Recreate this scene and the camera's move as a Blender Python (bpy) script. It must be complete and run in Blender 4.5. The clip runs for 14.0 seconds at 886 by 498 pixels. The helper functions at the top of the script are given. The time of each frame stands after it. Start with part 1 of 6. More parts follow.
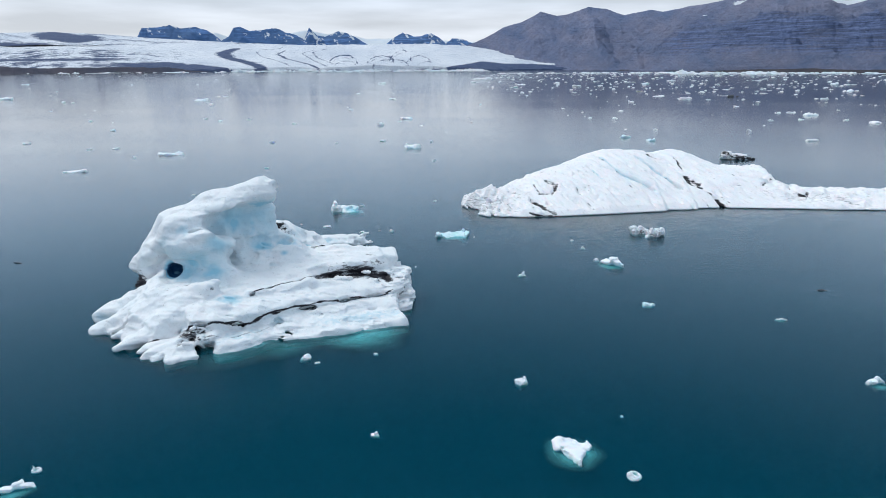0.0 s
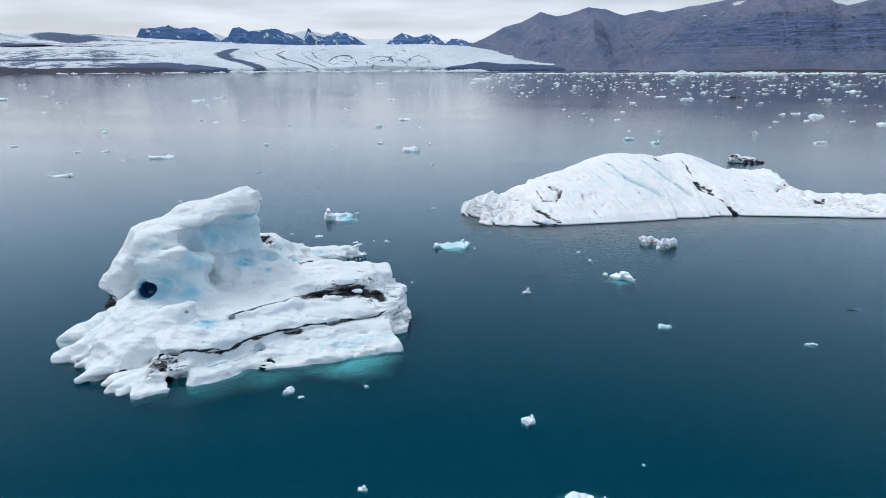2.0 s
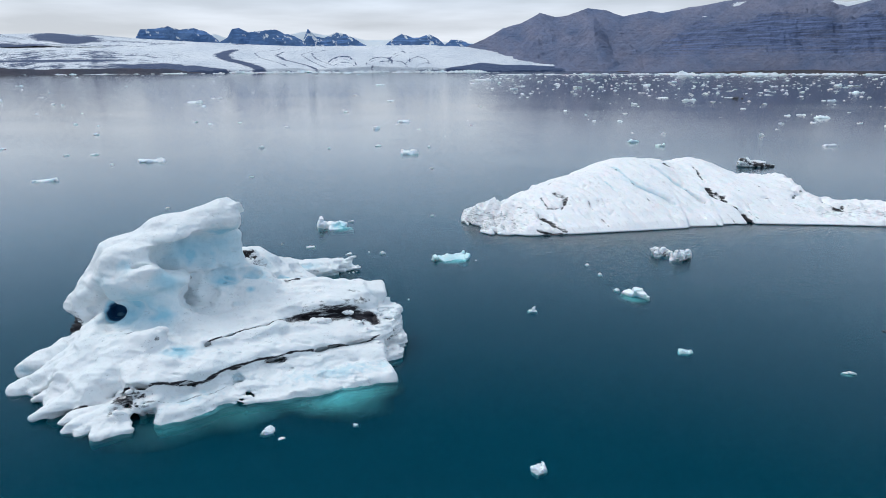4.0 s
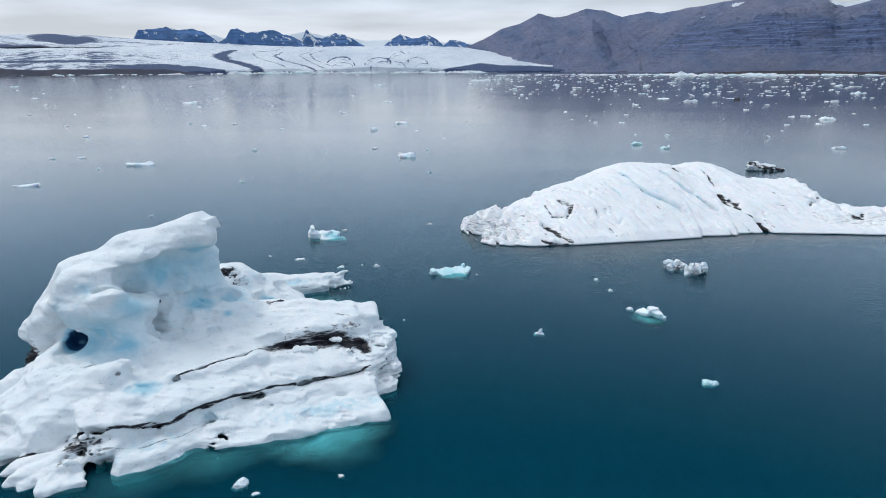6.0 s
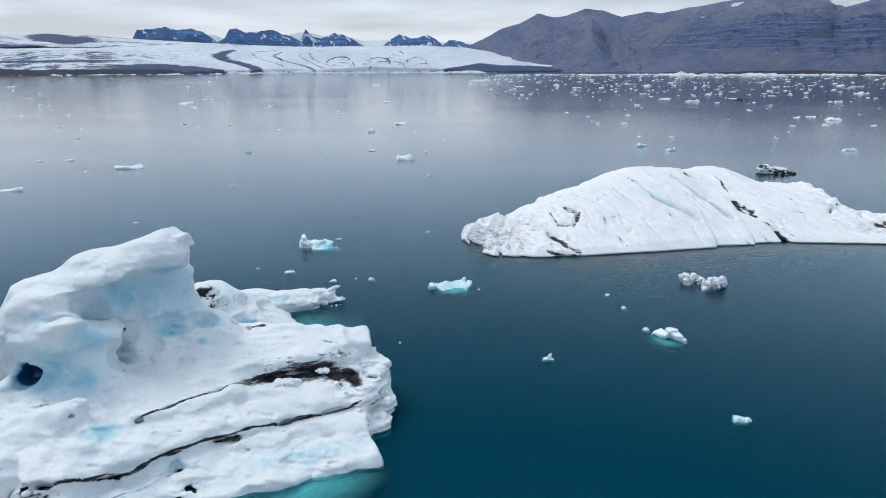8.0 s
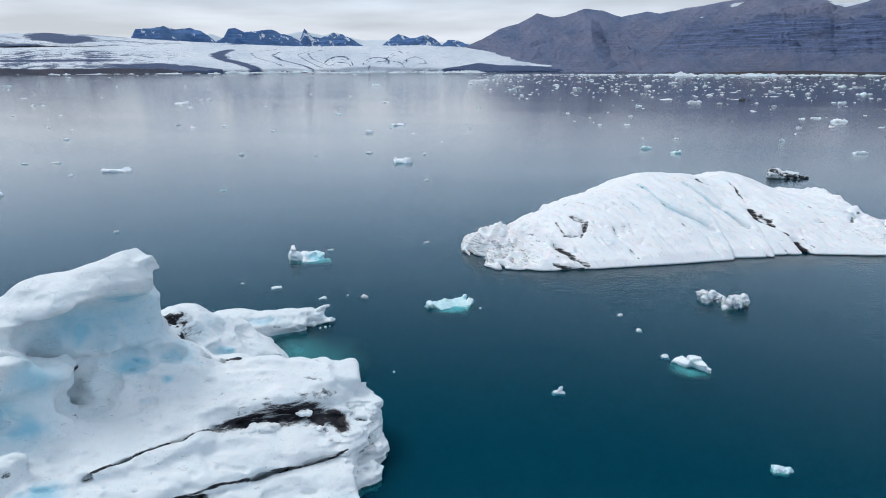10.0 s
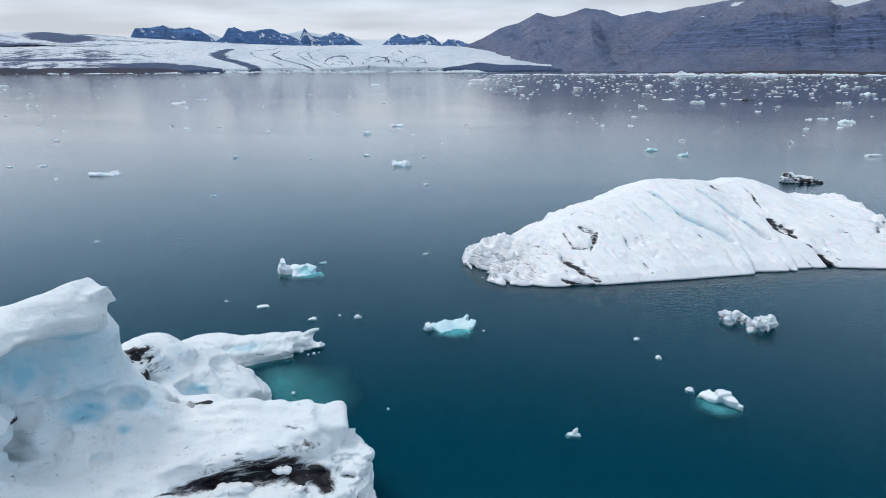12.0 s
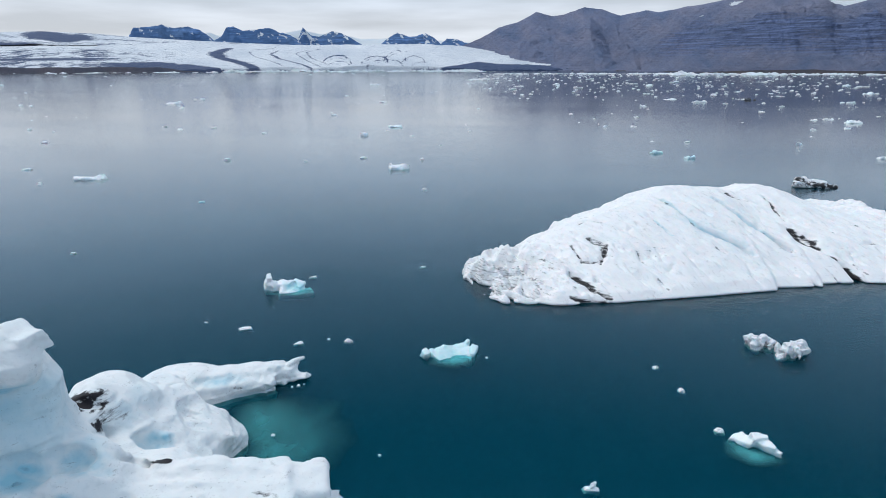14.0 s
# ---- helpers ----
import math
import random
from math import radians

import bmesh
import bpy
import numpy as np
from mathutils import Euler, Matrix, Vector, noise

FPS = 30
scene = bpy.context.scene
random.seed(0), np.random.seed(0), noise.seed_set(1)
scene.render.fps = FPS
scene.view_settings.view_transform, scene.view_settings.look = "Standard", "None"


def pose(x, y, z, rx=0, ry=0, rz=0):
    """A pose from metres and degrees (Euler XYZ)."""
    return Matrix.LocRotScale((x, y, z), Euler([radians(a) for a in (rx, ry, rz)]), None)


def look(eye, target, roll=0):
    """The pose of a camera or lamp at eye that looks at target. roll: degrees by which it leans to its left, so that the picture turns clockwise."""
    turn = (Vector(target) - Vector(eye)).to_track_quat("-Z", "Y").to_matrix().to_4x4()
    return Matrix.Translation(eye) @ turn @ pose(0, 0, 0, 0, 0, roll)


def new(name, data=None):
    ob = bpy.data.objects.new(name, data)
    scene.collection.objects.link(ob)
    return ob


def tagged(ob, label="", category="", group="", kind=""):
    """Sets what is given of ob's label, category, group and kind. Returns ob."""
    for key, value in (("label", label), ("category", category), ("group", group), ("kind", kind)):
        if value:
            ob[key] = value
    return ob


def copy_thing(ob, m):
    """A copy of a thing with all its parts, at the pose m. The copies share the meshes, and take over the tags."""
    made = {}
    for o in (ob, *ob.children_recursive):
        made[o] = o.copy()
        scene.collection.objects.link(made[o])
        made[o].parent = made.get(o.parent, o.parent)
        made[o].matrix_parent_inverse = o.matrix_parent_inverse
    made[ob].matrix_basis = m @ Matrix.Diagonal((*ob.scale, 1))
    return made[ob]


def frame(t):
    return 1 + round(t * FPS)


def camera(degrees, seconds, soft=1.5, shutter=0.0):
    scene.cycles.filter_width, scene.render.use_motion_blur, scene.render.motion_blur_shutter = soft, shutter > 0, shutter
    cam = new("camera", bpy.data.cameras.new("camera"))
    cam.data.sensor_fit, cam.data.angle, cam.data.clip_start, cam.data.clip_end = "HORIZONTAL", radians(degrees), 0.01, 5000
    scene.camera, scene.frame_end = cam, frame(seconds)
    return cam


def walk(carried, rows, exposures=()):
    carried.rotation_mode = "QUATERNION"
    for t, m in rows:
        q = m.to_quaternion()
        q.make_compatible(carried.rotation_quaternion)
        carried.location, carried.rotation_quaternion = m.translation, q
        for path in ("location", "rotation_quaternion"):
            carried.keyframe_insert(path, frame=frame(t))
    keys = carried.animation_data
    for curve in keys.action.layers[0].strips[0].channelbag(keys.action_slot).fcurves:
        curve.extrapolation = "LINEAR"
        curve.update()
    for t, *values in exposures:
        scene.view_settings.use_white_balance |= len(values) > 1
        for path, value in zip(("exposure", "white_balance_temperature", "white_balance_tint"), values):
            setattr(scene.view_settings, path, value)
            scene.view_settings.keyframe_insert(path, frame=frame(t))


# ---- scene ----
cam = camera(72.0, 14.0, soft=0.7)
PATH = [
    (0, (0.196, -25.749, 19.898), (0.167, -23.834, 19.323), -0.2),
    (0.5, (0.211, -24.598, 19.914), (0.182, -22.683, 19.339), -0.2),
    (1, (0.205, -23.483, 19.926), (0.177, -21.567, 19.352), -0.1),
    (1.5, (0.216, -22.371, 19.949), (0.188, -20.456, 19.374), -0.2),
    (2, (0.234, -21.225, 19.928), (0.207, -19.31, 19.354), -0.2),
    (2.5, (0.239, -20.041, 19.887), (0.212, -18.125, 19.314), -0.2),
    (3, (0.245, -18.949, 19.868), (0.218, -17.033, 19.296), -0.2),
    (5.5, (0.214, -13.316, 19.831), (0.191, -11.399, 19.26), -0.2),
    (6, (0.214, -12.162, 19.815), (0.192, -10.245, 19.245), -0.2),
    (6.5, (0.21, -11.034, 19.797), (0.189, -9.117, 19.227), -0.2),
    (7, (0.193, -9.909, 19.772), (0.172, -7.992, 19.202), -0.2),
    (7.5, (0.169, -8.838, 19.76), (0.149, -6.921, 19.19), -0.2),
    (8, (0.157, -7.734, 19.755), (0.137, -5.817, 19.185), -0.2),
    (10.5, (0.12, -2.004, 19.805), (0.104, -0.087, 19.234), -0.1),
    (11, (0.109, -0.866, 19.835), (0.093, 1.051, 19.263), -0.1),
    (11.5, (0.086, 0.275, 19.86), (0.07, 2.191, 19.288), -0.1),
    (12, (0.078, 1.413, 19.877), (0.062, 3.329, 19.305), -0.1),
    (12.5, (0.077, 2.541, 19.906), (0.062, 4.458, 19.333), -0.1),
    (13, (0.071, 3.697, 19.927), (0.057, 5.613, 19.355), -0.1),
    (13.5, (0.071, 4.835, 19.941), (0.057, 6.751, 19.368), -0.2),
    (14, (0.07, 5.992, 19.958), (0.057, 7.908, 19.384), -0.1),
]
walk(cam, [(t, look(eye, target, roll)) for t, eye, target, roll in PATH], [(0.0, 0.18, 6120, 7), (5.0, 0.12, 6120, 7), (14.0, 0.09, 6120, 7)])

# ---- world, sun ----
SUN_EL, SUN_AZ = 54.0, -62.0   # height, and turn from +y towards +x
world = bpy.data.worlds.new("overcast_sky")
scene.world = world
world.use_nodes = True
wt = world.node_tree
wt.nodes.clear()
w_out = wt.nodes.new("ShaderNodeOutputWorld")
w_bg = wt.nodes.new("ShaderNodeBackground")
w_sky = wt.nodes.new("ShaderNodeTexSky")
w_sky.sky_type = "NISHITA"
w_sky.sun_disc = False
w_sky.sun_elevation = radians(SUN_EL)
w_sky.sun_rotation = radians(SUN_AZ)
w_dim = wt.nodes.new("ShaderNodeVectorMath")
w_dim.operation = "SCALE"
w_dim.inputs["Scale"].default_value = 0.1
wt.links.new(w_sky.outputs["Color"], w_dim.inputs[0])
w_co = wt.nodes.new("ShaderNodeTexCoord")
w_map = wt.nodes.new("ShaderNodeMapping")
w_map.inputs["Scale"].default_value = (1.8, 1.8, 14.0)
wt.links.new(w_co.outputs["Generated"], w_map.inputs["Vector"])
w_noise = wt.nodes.new("ShaderNodeTexNoise")
w_noise.inputs["Scale"].default_value = 2.2
w_noise.inputs["Detail"].default_value = 5
w_noise.inputs["Roughness"].default_value = 0.5
wt.links.new(w_map.outputs["Vector"], w_noise.inputs["Vector"])
# a bright rim of sky over the ice cap, heavier cloud above
w_sep = wt.nodes.new("ShaderNodeSeparateXYZ")
wt.links.new(w_co.outputs["Generated"], w_sep.inputs["Vector"])
w_deck = wt.nodes.new("ShaderNodeValToRGB")
w_deck.color_ramp.interpolation = "EASE"
for w_at, w_rgb in ((0.0, (0.885, 0.875, 0.905)), (0.06, (0.77, 0.775, 0.825)), (0.12, (0.71, 0.76, 0.85)), (0.22, (0.57, 0.745, 0.97)), (0.36, (0.315, 0.48, 0.66)), (0.62, (0.35, 0.475, 0.61)), (0.80, (0.80, 0.87, 0.97)), (1.0, (0.98, 1.03, 1.10))):
    w_stop = w_deck.color_ramp.elements[0] if w_at == 0 else w_deck.color_ramp.elements[-1] if w_at == 1 else w_deck.color_ramp.elements.new(w_at)
    w_stop.color = (*w_rgb, 1)
wt.links.new(w_sep.outputs["Z"], w_deck.inputs["Fac"])
w_soft = wt.nodes.new("ShaderNodeMapRange")
w_soft.inputs["From Min"].default_value = 0.32
w_soft.inputs["From Max"].default_value = 0.68
w_soft.inputs["To Min"].default_value = 0.74
w_soft.inputs["To Max"].default_value = 1.06
wt.links.new(w_noise.outputs["Fac"], w_soft.inputs["Value"])
w_glow = wt.nodes.new("ShaderNodeVectorMath")
w_glow.operation = "SCALE"
wt.links.new(w_deck.outputs["Color"], w_glow.inputs[0])
wt.links.new(w_soft.outputs["Result"], w_glow.inputs["Scale"])
w_mix = wt.nodes.new("ShaderNodeMix")
w_mix.data_type = "RGBA"
w_mix.inputs["Factor"].default_value = 0.9
wt.links.new(w_dim.outputs["Vector"], w_mix.inputs["A"])
wt.links.new(w_glow.outputs["Vector"], w_mix.inputs["B"])
wt.links.new(w_mix.outputs["Result"], w_bg.inputs["Color"])
w_bg.inputs["Strength"].default_value = 1.0
wt.links.new(w_bg.outputs["Background"], w_out.inputs["Surface"])

sun = new("sun", bpy.data.lights.new("sun", "SUN"))
sun.data.energy = 1.45
sun.data.angle = radians(24)
sun.data.color = (1.0, 0.95, 0.88)
_a, _e = radians(SUN_AZ), radians(SUN_EL)
sun.matrix_world = look((0, 0, 60), (-math.sin(_a) * math.cos(_e), -math.cos(_a) * math.cos(_e), 60 - math.sin(_e)))


# ---- materials ----
class Nodes:
    """Short hand for a node material."""

    def __init__(self, name):
        self.mat = bpy.data.materials.new(name)
        self.mat.use_nodes = True
        self.t = self.mat.node_tree
        self.t.nodes.clear()
        self.out = self.t.nodes.new("ShaderNodeOutputMaterial")

    def put(self, socket, value):
        if hasattr(value, "is_output"):
            self.t.links.new(value, socket)
        else:
            socket.default_value = value

    def node(self, kind, **ins):
        n = self.t.nodes.new(kind)
        for k, v in ins.items():
            self.put(n.inputs[k.replace("_", " ")], v)
        return n

    def coords(self, scale=(1, 1, 1), rot=(0, 0, 0), which="Object"):
        c = self.node("ShaderNodeTexCoord")
        r = self.node("ShaderNodeMapping", Rotation=rot)
        self.t.links.new(c.outputs[which], r.inputs["Vector"])
        m = self.node("ShaderNodeMapping", Vector=r.outputs["Vector"], Scale=scale)
        return m.outputs["Vector"]

    def noise(self, vec, scale, detail=4, rough=0.55, distort=0.0):
        n = self.node("ShaderNodeTexNoise", Vector=vec, Scale=scale, Detail=detail, Roughness=rough, Distortion=distort)
        return n.outputs["Fac"]

    def remap(self, v, a, b, c=0.0, d=1.0):
        return self.node("ShaderNodeMapRange", Value=v, From_Min=a, From_Max=b, To_Min=c, To_Max=d).outputs["Result"]

    def math(self, op, a, b=0.0):
        n = self.t.nodes.new("ShaderNodeMath")
        n.operation = op
        self.put(n.inputs[0], a)
        self.put(n.inputs[1], b)
        return n.outputs[0]

    def mix(self, f, a, b):
        n = self.t.nodes.new("ShaderNodeMix")
        n.data_type = "RGBA"
        self.put(n.inputs["Factor"], f)
        self.put(n.inputs["A"], (*a, 1) if isinstance(a, tuple) else a)
        self.put(n.inputs["B"], (*b, 1) if isinstance(b, tuple) else b)
        return n.outputs["Result"]

    def attr(self, name):
        n = self.t.nodes.new("ShaderNodeAttribute")
        n.attribute_name = name
        return n.outputs["Fac"]

    def bump(self, h, strength, dist):
        return self.node("ShaderNodeBump", Height=h, Strength=strength, Distance=dist).outputs["Normal"]

    def done(self, shader):
        self.t.links.new(shader, self.out.inputs["Surface"])
        return self.mat


def ice_material(name, white, blue, ash, stain=0.15, subsurface=0.25, streak=None, grain=0.2, relief=0.6, tint=(0.93, 0.97, 0.985)):
    """Weathered glacier ice: a white granular crust; clear blue ice, black ash and painted shade where the mesh says
    so.
    """
    m = Nodes(name)
    co = m.coords()
    big = m.noise(co, 0.45, 4)
    mid = m.noise(co, 2.6, 5, 0.6)
    fine = m.noise(co, 17.0, 4, 0.65)
    bedded = m.noise(m.coords((0.8, 0.8, 6.0)), 1.4, 5, 0.65)
    col = m.mix(m.remap(big, 0.38, 0.68), white, tuple(v * k for v, k in zip(white, tint)))
    col = m.mix(m.remap(mid, 0.56, 0.74, 0.0, stain), col, (0.47, 0.42, 0.42))
    specks = m.math("MULTIPLY", m.remap(m.noise(co, 8.0, 3, 0.6), 0.60, 0.70), m.remap(m.noise(co, 0.9, 3, 0.6), 0.48, 0.66))
    col = m.mix(m.math("MULTIPLY", specks, 2.2 * stain), col, (0.16, 0.14, 0.15))
    if streak:
        lines = m.noise(m.coords(streak[0], (0, 0, radians(streak[1]))), 1.0, 5, 0.6)
        col = m.mix(m.remap(lines, 0.595, 0.70, 0.0, streak[2]), col, (0.30, 0.27, 0.27))
    edge_b = m.math("ADD", m.attr("blue"), m.remap(mid, 0.3, 0.7, -0.06, 0.06))
    col = m.mix(m.remap(edge_b, 0.06, 0.92), col, blue)
    # above 1 the dark inside the cave, slits and holes is painted navy
    col = m.mix(m.remap(m.attr("blue"), 1.0, 1.5), col, (0.018, 0.075, 0.17))
    grit = m.math("ADD", m.attr("ash"), m.math("ADD", m.remap(bedded, 0.3, 0.7, -0.36, 0.36), m.remap(fine, 0.3, 0.7, -0.12, 0.12)))
    dirty = m.remap(grit, 0.26, 0.72)
    col = m.mix(dirty, col, m.mix(m.remap(fine, 0.3, 0.7), ash, tuple(v * 2.2 for v in ash)))
    cups = m.node("ShaderNodeTexVoronoi", Vector=m.coords((1.0, 1.0, 1.6)), Scale=1.5, Detail=1.5)
    cups.feature = "SMOOTH_F1"
    h = m.math("ADD", m.math("ADD", m.math("MULTIPLY", m.math("ADD", mid, cups.outputs["Distance"]), 0.6), m.math("MULTIPLY", bedded, 0.12)), m.math("MULTIPLY", fine, grain))
    p = m.node("ShaderNodeBsdfPrincipled", Base_Color=col, Roughness=m.remap(fine, 0.3, 0.7, 0.42, 0.7), IOR=1.31)
    m.put(p.inputs["Subsurface Weight"], m.math("MULTIPLY", m.math("SUBTRACT", 1.0, dirty), subsurface))
    p.inputs["Subsurface Radius"].default_value = (0.35, 0.8, 1.0)
    p.inputs["Subsurface Scale"].default_value = 0.35
    m.put(p.inputs["Normal"], m.bump(h, relief, 0.15))
    return m.done(p.outputs["BSDF"])


M_ICE = ice_material("glacier_ice", (0.80, 0.80, 0.80), (0.33, 0.575, 0.68), (0.010, 0.009, 0.012), 0.24, 0.05, None, 0.14, 0.5)
M_ICE_R = ice_material("streaked_ice", (0.875, 0.85, 0.845), (0.36, 0.60, 0.70), (0.012, 0.011, 0.013), 0.12, 0.15, ((0.8, 2.6, 1.0), 66, 0.3), 0.16, 0.5, (0.96, 0.97, 0.98))
M_FLOE = ice_material("floe_ice", (0.85, 0.865, 0.875), (0.36, 0.66, 0.72), (0.02, 0.02, 0.022), 0.05)
M_TEAL = ice_material("clear_ice", (0.66, 0.80, 0.82), (0.46, 0.70, 0.73), (0.02, 0.02, 0.022), 0.03, 0.4)
M_DIRTY = ice_material("dirty_ice", (0.77, 0.77, 0.78), (0.40, 0.58, 0.64), (0.02, 0.019, 0.02), 0.5)
M_DARK = ice_material("ash_ice", (0.10, 0.10, 0.11), (0.10, 0.14, 0.16), (0.012, 0.011, 0.012), 0.3, 0.0)


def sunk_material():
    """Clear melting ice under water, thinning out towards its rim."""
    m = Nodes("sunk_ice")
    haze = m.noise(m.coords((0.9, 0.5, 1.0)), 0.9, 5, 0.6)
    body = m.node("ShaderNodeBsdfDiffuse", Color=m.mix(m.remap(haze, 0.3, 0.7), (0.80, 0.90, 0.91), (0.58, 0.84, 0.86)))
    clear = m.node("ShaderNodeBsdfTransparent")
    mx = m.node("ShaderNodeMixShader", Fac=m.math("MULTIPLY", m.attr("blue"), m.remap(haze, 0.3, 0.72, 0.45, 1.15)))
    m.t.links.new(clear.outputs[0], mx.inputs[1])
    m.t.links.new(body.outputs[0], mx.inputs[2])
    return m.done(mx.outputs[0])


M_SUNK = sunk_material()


def water_surface():
    """Silty lagoon water: a rippled gloss over a murky, half clear body."""
    m = Nodes("lagoon_water")
    co = m.coords()
    swell = m.noise(m.coords((0.10, 0.16, 1), (0, 0, radians(12))), 1.0, 3, 0.5)
    ripple = m.noise(m.coords((0.8, 2.3, 1), (0, 0, radians(9))), 1.0, 4, 0.62)
    chop = m.noise(m.coords((2.6, 7.0, 1), (0, 0, radians(-6))), 1.0, 3, 0.65)
    calm = m.remap(m.noise(m.coords((0.004, 0.018, 1), (0, 0, radians(5))), 1.0, 3, 0.5), 0.36, 0.66, 0.45, 1.0)
    reach = m.node("ShaderNodeVectorMath", )
    reach.operation = "LENGTH"
    m.t.links.new(co, reach.inputs[0])
    calm = m.math("MULTIPLY", calm, m.remap(reach.outputs["Value"], 50.0, 300.0, 1.0, 0.68))
    h = m.math("ADD", m.math("MULTIPLY", swell, 0.24), m.math("ADD", m.math("MULTIPLY", ripple, 0.22), m.math("MULTIPLY", chop, 0.09)))
    n = m.bump(m.math("MULTIPLY", h, calm), 1.0, 0.15)
    silt = m.noise(co, 0.03, 4)
    body = m.node("ShaderNodeBsdfDiffuse", Color=m.mix(m.remap(silt, 0.3, 0.7), (0.0050, 0.104, 0.168), (0.0056, 0.115, 0.181)))
    clear = m.node("ShaderNodeBsdfTransparent", Color=(0.55, 0.95, 0.97, 1))
    inner = m.node("ShaderNodeMixShader", Fac=0.80)
    m.t.links.new(body.outputs[0], inner.inputs[1])
    m.t.links.new(clear.outputs[0], inner.inputs[2])
    gloss = m.node("ShaderNodeBsdfGlossy", Roughness=0.065, Normal=n)
    fres = m.node("ShaderNodeFresnel", IOR=1.33, Normal=n)
    top = m.node("ShaderNodeMixShader", Fac=m.remap(fres.outputs[0], 0.05, 0.58, 0.008, 1.0))
    m.t.links.new(inner.outputs[0], top.inputs[1])
    m.t.links.new(gloss.outputs[0], top.inputs[2])
    return m.done(top.outputs[0])


def water_murk(clear_share):
    """One of the sheets that make the water thicken with depth."""
    m = Nodes("silty_water")
    silt = m.noise(m.coords(), 0.05, 4)
    body = m.node("ShaderNodeBsdfDiffuse", Color=m.mix(m.remap(silt, 0.3, 0.7), (0.0050, 0.104, 0.168), (0.0056, 0.115, 0.181)))
    if clear_share <= 0:
        return m.done(body.outputs[0])
    clear = m.node("ShaderNodeBsdfTransparent", Color=(0.66, 0.96, 0.97, 1))
    mx = m.node("ShaderNodeMixShader", Fac=clear_share)
    m.t.links.new(body.outputs[0], mx.inputs[1])
    m.t.links.new(clear.outputs[0], mx.inputs[2])
    return m.done(mx.outputs[0])


def far_coords(m, sx, sy, turn=0.0):
    """Texture coordinates of the far land: turn about the lagoon and height angle, stored on its mesh."""
    c = m.node("ShaderNodeCombineXYZ", X=m.attr("turn"), Y=m.attr("rise"))
    r = m.node("ShaderNodeMapping", Vector=c.outputs[0], Rotation=(0, 0, radians(turn)))
    p = m.node("ShaderNodeMapping", Vector=r.outputs["Vector"], Scale=(sx, sy, 1.0))
    return p.outputs["Vector"]


def rock_material(name, scree, cliff, snow=0.0):
    """Scree and layered cliffs; snow lies where the mesh's own patches say so."""
    m = Nodes(name)
    big = m.noise(far_coords(m, 0.02, 0.03), 1.0, 5, 0.6)
    fine = m.noise(far_coords(m, 0.22, 0.30), 1.0, 6, 0.7)
    run = m.noise(far_coords(m, 0.03, 0.14, 38), 1.0, 6, 0.65)
    run2 = m.noise(far_coords(m, 0.03, 0.15, -34), 1.0, 6, 0.65)
    col = m.mix(m.remap(big, 0.35, 0.65), tuple(v * k for v, k in zip(scree, (1.03, 0.98, 0.93))), tuple(v * k for v, k in zip(scree, (0.62, 0.74, 0.84))))
    col = m.mix(m.remap(run, 0.48, 0.70, 0.0, 0.28), col, tuple(v * 1.35 for v in scree))
    col = m.mix(m.remap(run2, 0.48, 0.70, 0.0, 0.30), col, tuple(v * 0.55 for v in scree))
    col = m.mix(m.remap(fine, 0.52, 0.72, 0.0, 0.45), col, tuple(v * 0.5 for v in scree))
    layers = m.noise(far_coords(m, 0.018, 0.42, -1.5), 1.0, 6, 0.72, 0.3)
    cl = m.mix(m.remap(layers, 0.40, 0.60), tuple(v * 0.75 for v in cliff), tuple(v * 1.9 for v in cliff))
    col = m.mix(m.remap(m.math("ADD", m.attr("cliff"), m.math("ADD", m.remap(fine, 0.3, 0.7, -0.25, 0.25), m.remap(layers, 0.3, 0.7, -0.3, 0.3))), 0.2, 0.8), col, cl)
    if snow:
        col = m.mix(m.remap(m.math("ADD", m.attr("snow"), m.remap(fine, 0.35, 0.65, -0.2, 0.2)), 0.45, 0.6), col, (0.78, 0.80, 0.84))
    p = m.node("ShaderNodeBsdfPrincipled", Base_Color=col, Roughness=0.95)
    p.inputs["Specular IOR Level"].default_value = 0.1
    m.put(p.inputs["Normal"], m.bump(m.math("ADD", fine, m.math("ADD", layers, run2)), 0.9, 22.0))
    return m.done(p.outputs["BSDF"])


# brown scree and cliffs, with the blue of the air put into their colours
M_MOUNTAIN = rock_material("hazed_scree", (0.238, 0.254, 0.362), (0.102, 0.130, 0.226), 1.0)
M_SHORE = rock_material("brown_shore", (0.115, 0.098, 0.105), (0.05, 0.045, 0.05))
# rock tinted blue to stand for the haze over that distance
M_NUNATAK = rock_material("hazed_rock", (0.125, 0.220, 0.42), (0.10, 0.175, 0.345), 1.0)
M_MORAINE = rock_material("moraine_gravel", (0.095, 0.088, 0.115), (0.04, 0.045, 0.07))


